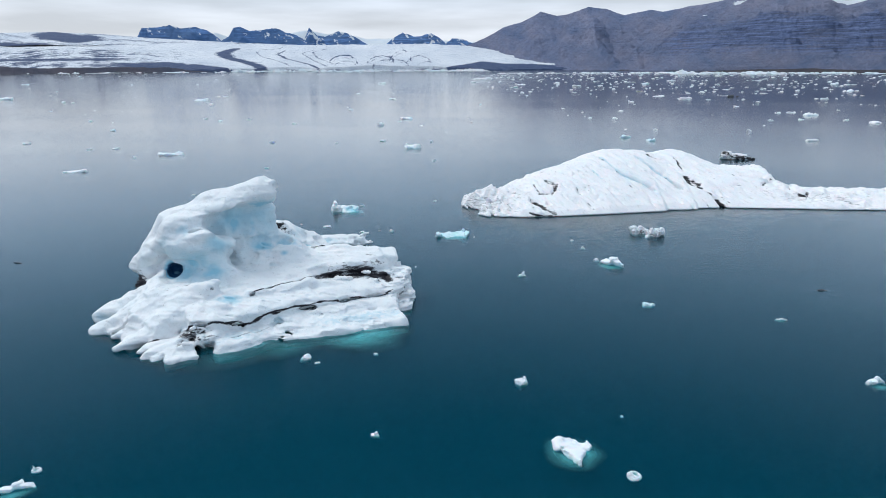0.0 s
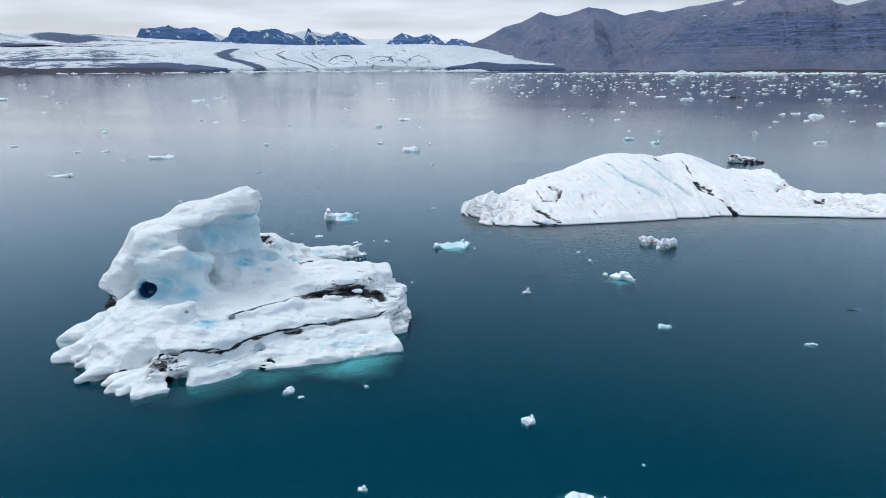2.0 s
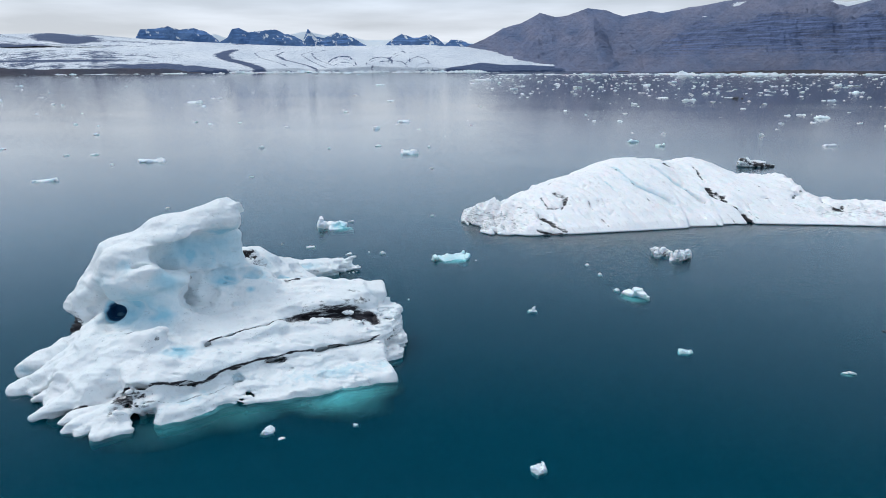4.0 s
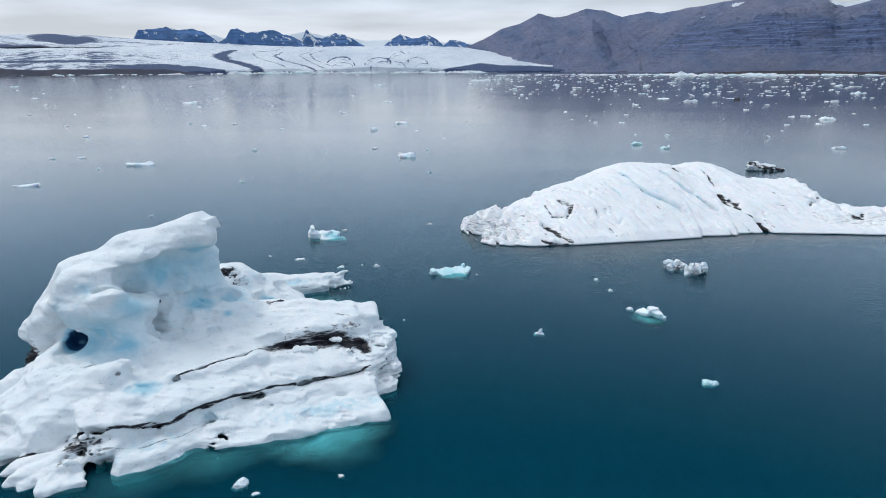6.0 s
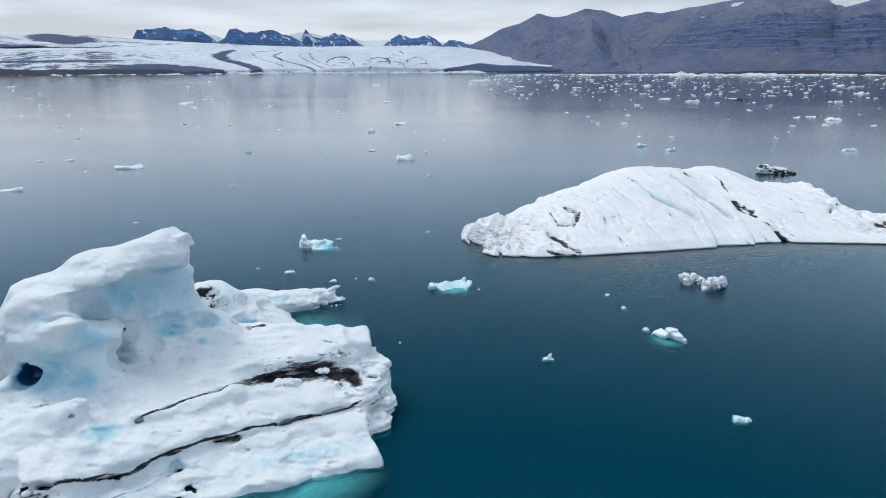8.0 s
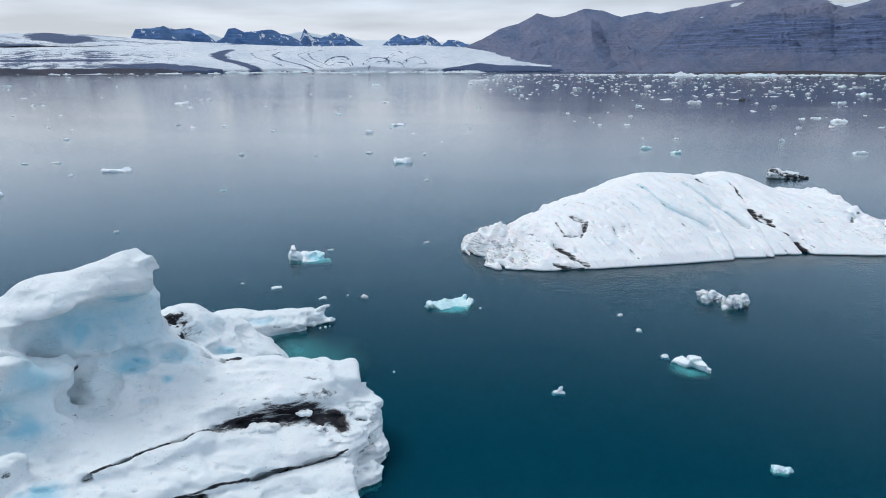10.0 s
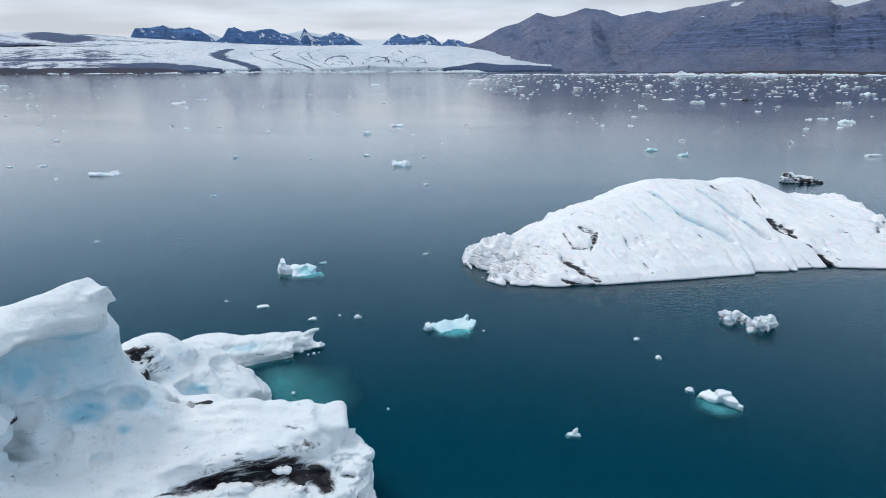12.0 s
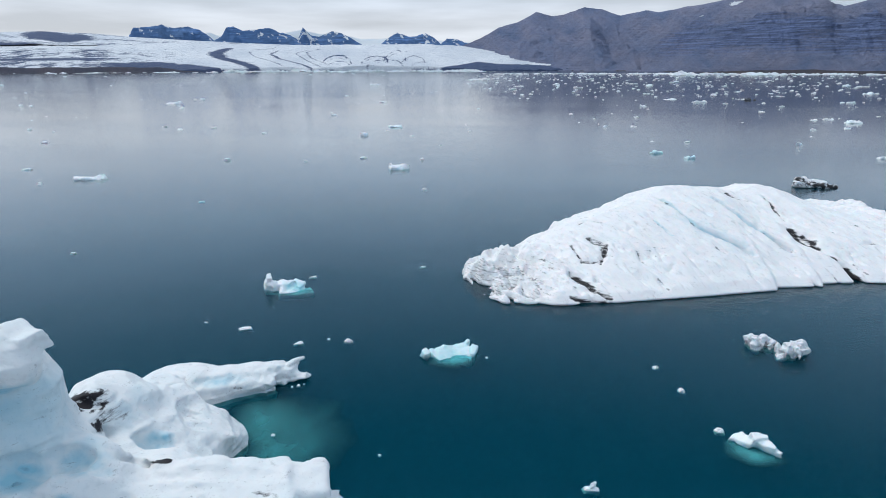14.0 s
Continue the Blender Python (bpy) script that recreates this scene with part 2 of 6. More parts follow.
def glacier_material():
    m = Nodes("glacier_surface")
    rough = m.noise(far_coords(m, 0.06, 0.42, 3), 1.0, 6, 0.75)
    speck = m.noise(far_coords(m, 0.42, 0.85), 1.0, 4, 0.75)
    big = m.noise(far_coords(m, 0.012, 0.05, -4), 1.0, 5, 0.6)
    col = m.mix(m.remap(big, 0.32, 0.68), (0.84, 0.84, 0.86), (0.60, 0.63, 0.69))
    col = m.mix(m.remap(speck, 0.45, 0.70, 0.0, 0.62), col, (0.22, 0.24, 0.30))
    col = m.mix(m.remap(rough, 0.54, 0.70, 0.0, 0.55), col, (0.22, 0.27, 0.38))
    dirt = m.math("ADD", m.attr("ash"), m.math("ADD", m.remap(speck, 0.3, 0.7, -0.22, 0.22), m.remap(rough, 0.3, 0.7, -0.30, 0.30)))
    # moraine dirt, turned navy by haze blue put into its colour
    col = m.mix(m.remap(dirt, 0.25, 0.68), col, (0.034, 0.058, 0.135))
    p = m.node("ShaderNodeBsdfPrincipled", Base_Color=col, Roughness=0.8)
    m.put(p.inputs["Normal"], m.bump(m.math("ADD", speck, rough), 0.8, 6.0))
    return m.done(p.outputs["BSDF"])


def snow_material():
    m = Nodes("ice_cap_snow")
    big = m.noise(far_coords(m, 0.05, 0.16), 1.0, 5, 0.6)
    col = m.mix(m.remap(big, 0.45, 0.68), (0.95, 0.95, 0.95), (0.88, 0.90, 0.93))
    p = m.node("ShaderNodeBsdfPrincipled", Base_Color=col, Roughness=0.8)
    return m.done(p.outputs["BSDF"])


M_SNOW = snow_material()
M_GLACIER = glacier_material()

# ---- building helpers ----


def mesh_object(name, verts, faces, material, origin=(0, 0, 0), smooth=True, attrs=None, parent=None):
    """One mesh object from arrays of corners and quads; the corners are in the world, the origin is its base."""
    me = bpy.data.meshes.new(name)
    v = np.asarray(verts, np.float32) - np.asarray(origin, np.float32)
    q = np.asarray(faces, np.int32)
    me.vertices.add(len(v))
    me.vertices.foreach_set("co", v.ravel())
    me.loops.add(q.size)
    me.loops.foreach_set("vertex_index", q.ravel())
    me.polygons.add(len(q))
    me.polygons.foreach_set("loop_start", np.arange(0, q.size, q.shape[1], dtype=np.int32))
    me.polygons.foreach_set("loop_total", np.full(len(q), q.shape[1], np.int32))
    me.polygons.foreach_set("use_smooth", np.full(len(q), smooth))
    for key, values in (attrs or {}).items():
        a = me.attributes.new(key, "FLOAT", "POINT")
        a.data.foreach_set("value", np.asarray(values, np.float32))
    me.update(calc_edges=True)
    me.materials.append(material)
    ob = new(name, me)
    ob.location = origin
    if parent:
        ob.parent = parent
    return ob


_lattice = np.random.RandomState(7).rand(32, 32, 32).astype(np.float32)


def value_noise(p, size, shift=0.0):
    """Smooth noise, -1 to 1, at the rows of p; size is that of one lump in metres."""
    q = p / size + shift
    i = np.floor(q).astype(np.int32)
    f = (q - i).astype(np.float32)
    f = f * f * (3 - 2 * f)
    i0, i1 = i & 31, (i + 1) & 31
    x, y, z = f[..., 0], f[..., 1], f[..., 2]
    L = _lattice
    c00 = L[i0[..., 0], i0[..., 1], i0[..., 2]] * (1 - x) + L[i1[..., 0], i0[..., 1], i0[..., 2]] * x
    c10 = L[i0[..., 0], i1[..., 1], i0[..., 2]] * (1 - x) + L[i1[..., 0], i1[..., 1], i0[..., 2]] * x
    c01 = L[i0[..., 0], i0[..., 1], i1[..., 2]] * (1 - x) + L[i1[..., 0], i0[..., 1], i1[..., 2]] * x
    c11 = L[i0[..., 0], i1[..., 1], i1[..., 2]] * (1 - x) + L[i1[..., 0], i1[..., 1], i1[..., 2]] * x
    return 2 * ((c00 * (1 - y) + c10 * y) * (1 - z) + (c01 * (1 - y) + c11 * y) * z) - 1


def fbm(p, size, octaves=4, rough=0.5, shift=0.0):
    total, amp = 0.0, 1.0
    for o in range(octaves):
        total = total + amp * value_noise(p, size, shift + 13.7 * o)
        size, amp = size * 0.5, amp * rough
    return total


class Sculpt:
    """A solid of ice on a grid of cells: lumps are added and hollows cut, then its skin is taken as a mesh."""

    def __init__(self, lo, hi, cell):
        self.lo, self.cell = np.array(lo, np.float32), cell
        n = np.ceil((np.array(hi) - lo) / cell).astype(int) + 1
        self.f = np.full(n, 2.5, np.float32)
        self.ax = [self.lo[k] + cell * np.arange(n[k], dtype=np.float32) for k in range(3)]
        self.zones, self.lines, self.clefts = [], [], []

    def window(self, lo, hi):
        s = []
        for k in range(3):
            a = int(np.clip((lo[k] - self.lo[k]) // self.cell, 0, len(self.ax[k])))
            b = int(np.clip((hi[k] - self.lo[k]) // self.cell + 2, 0, len(self.ax[k])))
            s.append(slice(a, b))
        s = tuple(s)
        return s, (self.ax[0][s[0]][:, None, None], self.ax[1][s[1]][None, :, None], self.ax[2][s[2]][None, None, :])

    def blend(self, s, d, k, cut):
        f = self.f[s]
        if cut:
            h = np.clip(0.5 - 0.5 * (f + d) / k, 0, 1)
            self.f[s] = f * (1 - h) - d * h + k * h * (1 - h)
        else:
            h = np.clip(0.5 + 0.5 * (d - f) / k, 0, 1)
            self.f[s] = d * (1 - h) + f * h - k * h * (1 - h)

    def lump(self, at, radii, turn=0.0, dip=0.0, k=0.7, cut=False):
        """An ellipsoid, turned about z and dipped about its own x axis, in degrees."""
        r = max(radii) + 1.6
        s, (x, y, z) = self.window([c - r for c in at], [c + r for c in at])
        x, y, z = self.local(at, turn, dip, x, y, z)
        e = np.sqrt((x / radii[0]) ** 2 + (y / radii[1]) ** 2 + (z / radii[2]) ** 2)
        e2 = np.sqrt((x / radii[0] ** 2) ** 2 + (y / radii[1] ** 2) ** 2 + (z / radii[2] ** 2) ** 2) + 1e-6
        self.blend(s, e * (e - 1) / e2, k, cut)

    def local(self, at, turn, dip, x, y, z):
        c, sn, cd, sd = math.cos(radians(turn)), math.sin(radians(turn)), math.cos(radians(dip)), math.sin(radians(dip))
        x, y, z = x - at[0], y - at[1], z - at[2]
        x, y = c * x + sn * y, c * y - sn * x
        y, z = cd * y + sd * z, cd * z - sd * y
        return x, y, z

    def slab(self, at, half, turn=0.0, dip=0.0, soft=0.4, k=0.5, cut=False):
        """A box with rounded edges."""
        r = math.sqrt(sum(h * h for h in half)) + 1.6
        s, (x, y, z) = self.window([c - r for c in at], [c + r for c in at])
        x, y, z = self.local(at, turn, dip, x, y, z)
        qx, qy, qz = np.abs(x) - half[0] + soft, np.abs(y) - half[1] + soft, np.abs(z) - half[2] + soft
        d = np.sqrt(np.maximum(qx, 0) ** 2 + np.maximum(qy, 0) ** 2 + np.maximum(qz, 0) ** 2)
        self.blend(s, d + np.minimum(np.maximum(qx, np.maximum(qy, qz)), 0) - soft, k, cut)

    def arm(self, a, b, ra, rb, k=0.7, cut=False, flat=1.0):
        """A tapered, round-ended arm from a to b; flat over 1 presses it in height."""
        r = max(ra, rb) + 1.6
        s, (x, y, z) = self.window([min(p, q) - r for p, q in zip(a, b)], [max(p, q) + r for p, q in zip(a, b)])
        d = [q - p for p, q in zip(a, b)]
        n2 = sum(v * v for v in d)
        t = np.clip(((x - a[0]) * d[0] + (y - a[1]) * d[1] + (z - a[2]) * d[2]) / n2, 0, 1)
        e = np.sqrt((x - a[0] - t * d[0]) ** 2 + (y - a[1] - t * d[1]) ** 2 + ((z - a[2] - t * d[2]) * flat) ** 2)
        self.blend(s, e - ra - t * (rb - ra), k, cut)

    def groove(self, points, r):
        """A narrow crack along a bent line."""
        for a, b in zip(points, points[1:]):
            self.arm(a, b, r, r, 0.06, True)

    def cleft(self, points, r, reach, ash):
        """A thin crack that runs level into the ice along a bent line, blackened by ash and by painted shade."""
        for a, b in zip(points, points[1:]):
            m = r + reach + 0.6
            s, (x, y, z) = self.window([min(p, q) - m for p, q in zip(a, b)], [max(p, q) + m for p, q in zip(a, b)])
            wob = 0.05 * np.sin(2.3 * x + 1.7 * y) + 0.03 * np.sin(5.1 * x - 3.7 * y)
            self.blend(s, self.sheet_gap(a, b, reach, x, y, z + wob) - r, 0.05, True)
        self.clefts.append((points, r, reach, ash))

    @staticmethod
    def sheet_gap(a, b, reach, x, y, z):
        """Distance to a strip of that reach either side of the line from a to b, diving inwards."""
        d = np.array(b) - np.array(a)
        n = np.array([-d[1], d[0], 0.0]) / math.hypot(d[0], d[1])
        n = np.array([n[0], n[1], -1.2]) / math.sqrt(2.44)
        x, y, z = x - a[0], y - a[1], z - a[2]
        t = np.clip((x * d[0] + y * d[1] + z * d[2]) / (d @ d), 0, 1)
        x, y, z = x - t * d[0], y - t * d[1], z - t * d[2]
        u = np.clip(x * n[0] + y * n[1] + z * n[2], -reach, reach)
        return np.sqrt((x - u * n[0]) ** 2 + (y - u * n[1]) ** 2 + (z - u * n[2]) ** 2)

    def soften(self, times):
        """Wears the edges round."""
        for _ in range(times):
            for axis in range(3):
                g = np.moveaxis(self.f, axis, 0)
                g[1:-1] = 0.5 * g[1:-1] + 0.25 * (g[:-2] + g[2:])

    def band(self, width):
        """The cells near the skin: their indices and places."""
        i = np.nonzero(np.abs(self.f) < width)
        return i, np.stack([self.ax[k][i[k]] for k in range(3)], -1)

    def zone(self, kind, at, radii, turn=0.0, dip=0.0, strength=1.0, ragged=0.25):
        """A patch of clear blue ice or of ash, or of shade painted as either."""
        self.zones.append((kind, at, radii, turn, dip, strength, ragged))

    def line(self, kind, points, strength=1.0):
        """A seam along a bent line; each point carries its half width."""
        self.lines.append((kind, points, strength))

    def skin(self):
        f, inside = self.f, self.f < 0
        n = f.shape
        cnt = np.zeros([v - 1 for v in n], np.int8)
        for a in (0, 1):
            for b in (0, 1):
                for c in (0, 1):
                    cnt += inside[a:n[0] - 1 + a, b:n[1] - 1 + b, c:n[2] - 1 + c]
        act = np.nonzero((cnt > 0) & (cnt < 8))
        idx = np.full(cnt.shape, -1, np.int32)
        idx[act] = np.arange(len(act[0]))
        pos, num = np.zeros((len(act[0]), 3), np.float32), np.zeros(len(act[0]), np.float32)
        for axis in range(3):
            others = [k for k in range(3) if k != axis]
            for u in (0, 1):
                for v in (0, 1):
                    o = [0, 0, 0]
                    o[others[0]], o[others[1]] = u, v
                    e = list(o)
                    e[axis] = 1
                    f0 = f[act[0] + o[0], act[1] + o[1], act[2] + o[2]]
                    f1 = f[act[0] + e[0], act[1] + e[1], act[2] + e[2]]
                    hit = (f0 < 0) != (f1 < 0)
                    t = np.where(hit, f0 / np.where(hit, f0 - f1, 1), 0)
                    p = np.tile(np.array(o, np.float32), (len(t), 1))
                    p[:, axis] = t
                    pos += p * hit[:, None]
                    num += hit
        verts = (np.stack(act, -1) + pos / num[:, None]) * self.cell + self.lo
        quads = []
        for axis in range(3):
            j, k = (axis + 1) % 3, (axis + 2) % 3
            lo_, hi_ = [slice(1, -1)] * 3, [slice(1, -1)] * 3
            lo_[axis], hi_[axis] = slice(0, -1), slice(1, None)
            a, b = inside[tuple(lo_)], inside[tuple(hi_)]
            e = np.nonzero(a != b)
            flip = a[e]
            base = [e[m] + (0 if m == axis else 1) for m in range(3)]
            ring = []
            for dj, dk in ((-1, -1), (0, -1), (0, 0), (-1, 0)):
                c = list(base)
                c[j], c[k] = base[j] + dj, base[k] + dk
                ring.append(idx[tuple(c)])
            q = np.stack(ring, -1)
            q[~flip] = q[~flip][:, ::-1]
            quads.append(q)
        quads = np.concatenate(quads)
        return verts, quads[(quads >= 0).all(1)]

    def build(self, name, material, origin, parent=None):
        verts, quads = self.skin()
        attrs = {"ash": np.zeros(len(verts), np.float32), "blue": np.zeros(len(verts), np.float32)}
        for kind, at, radii, turn, dip, strength, ragged in self.zones:
            x, y, z = self.local(at, turn, dip, verts[:, 0], verts[:, 1], verts[:, 2])
            d = np.sqrt((x / radii[0]) ** 2 + (y / radii[1]) ** 2 + (z / radii[2]) ** 2)
            d = d + ragged * fbm(verts, max(0.3, 0.6 * min(radii)), 3, 0.6, at[0])
            soft = np.clip(1.3 - 1.15 * d, 0, 1) ** 1.4 if kind == "blue" and strength < 1 else np.clip(1.6 - 1.4 * d, 0, 1)
            attrs[kind] = np.maximum(attrs[kind], strength * soft)
        for kind, points, strength in self.lines:
            wob = verts + 0.10 * np.stack([fbm(verts, 0.9, 2, 0.5, c) for c in (31.0, 37.0, 41.0)], -1)
            best = np.zeros(len(verts), np.float32)
            for p, q in zip(np.array(points), np.array(points)[1:]):
                d = q[:3] - p[:3]
                t = np.clip((wob - p[:3]) @ d / (d @ d), 0, 1)
                e = np.linalg.norm(wob - p[:3] - t[:, None] * d, axis=1)
                best = np.maximum(best, np.clip(1.7 - e / (p[3] + t * (q[3] - p[3])), 0, 1))
            attrs[kind] = np.maximum(attrs[kind], strength * best)
        for points, r, reach, ash in self.clefts:
            x, y, z = verts[:, 0], verts[:, 1], verts[:, 2]
            z = z + 0.05 * np.sin(2.3 * x + 1.7 * y) + 0.03 * np.sin(5.1 * x - 3.7 * y)
            patchy = 0.75 + 0.5 * fbm(verts, 1.1, 3, 0.6, 17.0)
            for a, b in zip(points, points[1:]):
                e = self.sheet_gap(a, b, reach, x, y, z)
                attrs["ash"] = np.maximum(attrs["ash"], ash * np.clip(1.8 - e / (0.95 * r * np.clip(patchy, 0.6, 1.3)), 0, 1))
        return mesh_object(name, verts, quads, material, origin, True, attrs, parent)

# ---- water ----


def sheet(name, z, material, reach=4990.0, steps=96):
    ring = [(reach * math.cos(2 * math.pi * i / steps), reach * math.sin(2 * math.pi * i / steps), z) for i in range(steps)]
    me = bpy.data.meshes.new(name)
    me.from_pydata(ring, [], [list(range(steps))])
    me.materials.append(material)
    return new(name, me)


tagged(sheet("water", 0.0, water_surface()), "rippled dark teal glacier lagoon water", "water", kind="structure")
for depth, clear_share in ((0.25, 0.90), (0.5, 0.88), (0.8, 0.84), (1.15, 0.78), (1.55, 0.70), (2.0, 0.60)):
    tagged(sheet("water_below", -depth, water_murk(clear_share), 4000), "murky teal water below the surface", "water", kind="structure")
tagged(sheet("ground", -2.6, water_murk(0.0), 4995), "silty dark bed of the lagoon", "ground", kind="structure")

# ---- far land: terrain in rings about the lagoon ----
EYE0 = (0.2, -20.0, 20.0)


def profile(az, pairs):
    p = np.array(pairs)
    return np.interp(az, p[:, 0], p[:, 1])


def terrain(name, az, dist, height, material, attrs, parent=None):
    """A sheet of land over turns az (degrees) and distances; the three are arrays (turns, steps)."""
    a = np.radians(az)
    attrs = dict(attrs, turn=19.6 * az, rise=1079 * (height - 20) / dist)
    v = np.stack([EYE0[0] + dist * np.sin(a), EYE0[1] + dist * np.cos(a), height], -1)
    n, m = az.shape
    i = np.arange(n * m).reshape(n, m)
    q = np.stack([i[:-1, :-1], i[1:, :-1], i[1:, 1:], i[:-1, 1:]], -1).reshape(-1, 4)
    mid = n * m // 2
    origin = tuple(float(c) for c in v.reshape(-1, 3)[mid][:2]) + (0.0,)
    return mesh_object(name, v.reshape(-1, 3), q, material, origin, True, {k: val.ravel() for k, val in attrs.items()}, parent)


def grid(a0, a1, n, m):
    az = np.linspace(a0, a1, n)[:, None] + np.zeros((1, m))
    u = np.zeros((n, 1)) + np.linspace(0, 1, m)[None, :]
    return az, u


def places(az, dist, height):
    a = np.radians(az)
    return np.stack([dist * np.sin(a), dist * np.cos(a), height], -1)


def right_mountain():
    az, u = grid(0.6, 66, 1100, 170)
    top = profile(az, [(0.6, .026), (1.5, .0317), (3.0, .0415), (4.5, .0562), (6.2, .0641), (7.73, .0783), (9.1, .0724), (10.05, .0737), (11.83, .0835), (13.3, .0798),
                       (14.8, .0714), (16.8, .0775), (17.9, .0747), (21.1, .0836), (23.2, .0881), (25.2, .0938), (29, .0869), (30.9, .0797), (33.2, .0849), (40, .088), (66, .06)])
    near = profile(az, [(0.6, 4300), (5, 3700), (10, 3150), (18, 2500), (26, 2000), (34, 1950), (66, 1900)])
    deep = profile(az, [(0.6, 250), (5, 700), (12, 1200), (20, 1500), (66, 1500)])
    dist = near + deep * u
    ridge = 20 + top * (near + deep)
    p = places(az, dist, 0 * az)
    n1 = fbm(p, 420, 5, 0.55)
    gully = fbm(np.stack([az * 60 + 0.10 * dist, dist * 0.10, 0 * az], -1), 110, 4, 0.55, 3.1)
    # a steep foot of layered cliffs on the far right, a gentler scree apron elsewhere
    foot = 0.5 + 0.5 * np.tanh((az - 17.5) / 1.8)
    shape = u ** 1.75 * (1 - foot) + foot * (0.62 * np.clip(u / 0.42, 0, 1) ** 0.85 + 0.38 * np.clip((u - 0.42) / 0.58, 0, 1) ** 1.1)
    h = ridge * shape
    # spurs that run down from the ridge, with hollows between
    bones = 0 * az
    for top_az, foot_az, lean, slope, power in ((7.7, 5.6, 0.80, 0.42, 0.95), (11.9, 13.1, 0.93, 0.55, 0.80), (14.2, 16.6, 0.86, 0.40, 1.0), (16.9, 18.9, 0.90, 0.45, 0.95), (21.0, 20.2, 0.9, 0.5, 0.8), (25.2, 23.6, 0.95, 0.5, 0.75), (29.0, 27.4, 0.95, 0.5, 0.75), (33.2, 31.8, 0.97, 0.5, 0.75), (38, 37, 0.97, 0.5, 0.75)):
        line = foot_az + (top_az - foot_az) * u + 0.2 * value_noise(np.stack([u, 0 * u, 0 * u], -1), 0.4, top_az)
        side = np.abs(az - line) * dist * math.pi / 180
        h = np.maximum(h, ridge * lean * u ** power - slope * side)
        bones = np.maximum(bones, np.exp(-(side / (30 + 60 * u)) ** 2))
    h = h + (52 * n1 - 20 * np.abs(gully)) * np.sin(math.pi * np.clip(u, 0, 1)) ** 0.7
    h = h + 7 * fbm(p, 60, 4, 0.6, 9.0) * np.clip(6 * u, 0, 1) * np.clip(8 * (1 - u), 0.35, 1)
    # ledges
    step = 26.0
    ledge = (np.floor(h / step) + np.clip(((h / step) % 1.0 - 0.25) * 2.0, 0, 1)) * step
    cliff = foot * np.clip(1.7 - 2.4 * np.abs(u - 0.27) / np.clip(0.05 + 0.05 * (az - 16.5), 0.05, 0.30), 0, 1) * (0.85 + 0.35 * n1) * np.clip((az - 16.5) / 2.5, 0, 1)
    h = h * (1 - 0.75 * np.clip(cliff, 0, 1)) + ledge * 0.75 * np.clip(cliff, 0, 1)
    cliff = np.clip(cliff + 0.15 * bones * np.clip(0.6 + n1, 0, 1) * np.clip(u * 3, 0, 1), 0, 1)
    h = np.where(u == 0, -3.0, h)
    snow = np.exp(-((az - 23.6) / .5) ** 2) * np.exp(-((u - .93) / .03) ** 2) + np.exp(-((az - 31.2) / 1.4) ** 2) * (u > .93) + np.exp(-((az - 21.3) / .7) ** 2) * np.exp(-((u - .78) / .012) ** 2)
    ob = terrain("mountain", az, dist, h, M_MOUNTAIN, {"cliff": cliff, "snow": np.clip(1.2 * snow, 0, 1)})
    tagged(ob, "bare brown mountain, blue haze in its colour, with scree slopes and dark layered cliffs", "mountain")


right_mountain()


def right_shore():
    az, u = grid(11.0, 66, 300, 24)
    near = profile(az, [(11, 3000), (17.2, 2500), (20, 2150), (25.9, 1800), (34, 1790), (66, 1700)])
    dist = near + u * 900
    h = -0.8 + 30 * np.clip((az - 20) / 6, 0.02, 1) * u ** 0.8 + 3.0 * fbm(places(az, dist, 0 * az), 90, 4, 0.6) * np.clip(u * 8, 0.1, 1)
    ob = terrain("shore", az, dist, h, M_SHORE, {"cliff": 0 * az})
    tagged(ob, "low brown gravel shore at the mountain's foot", "shore", kind="structure")


right_shore()


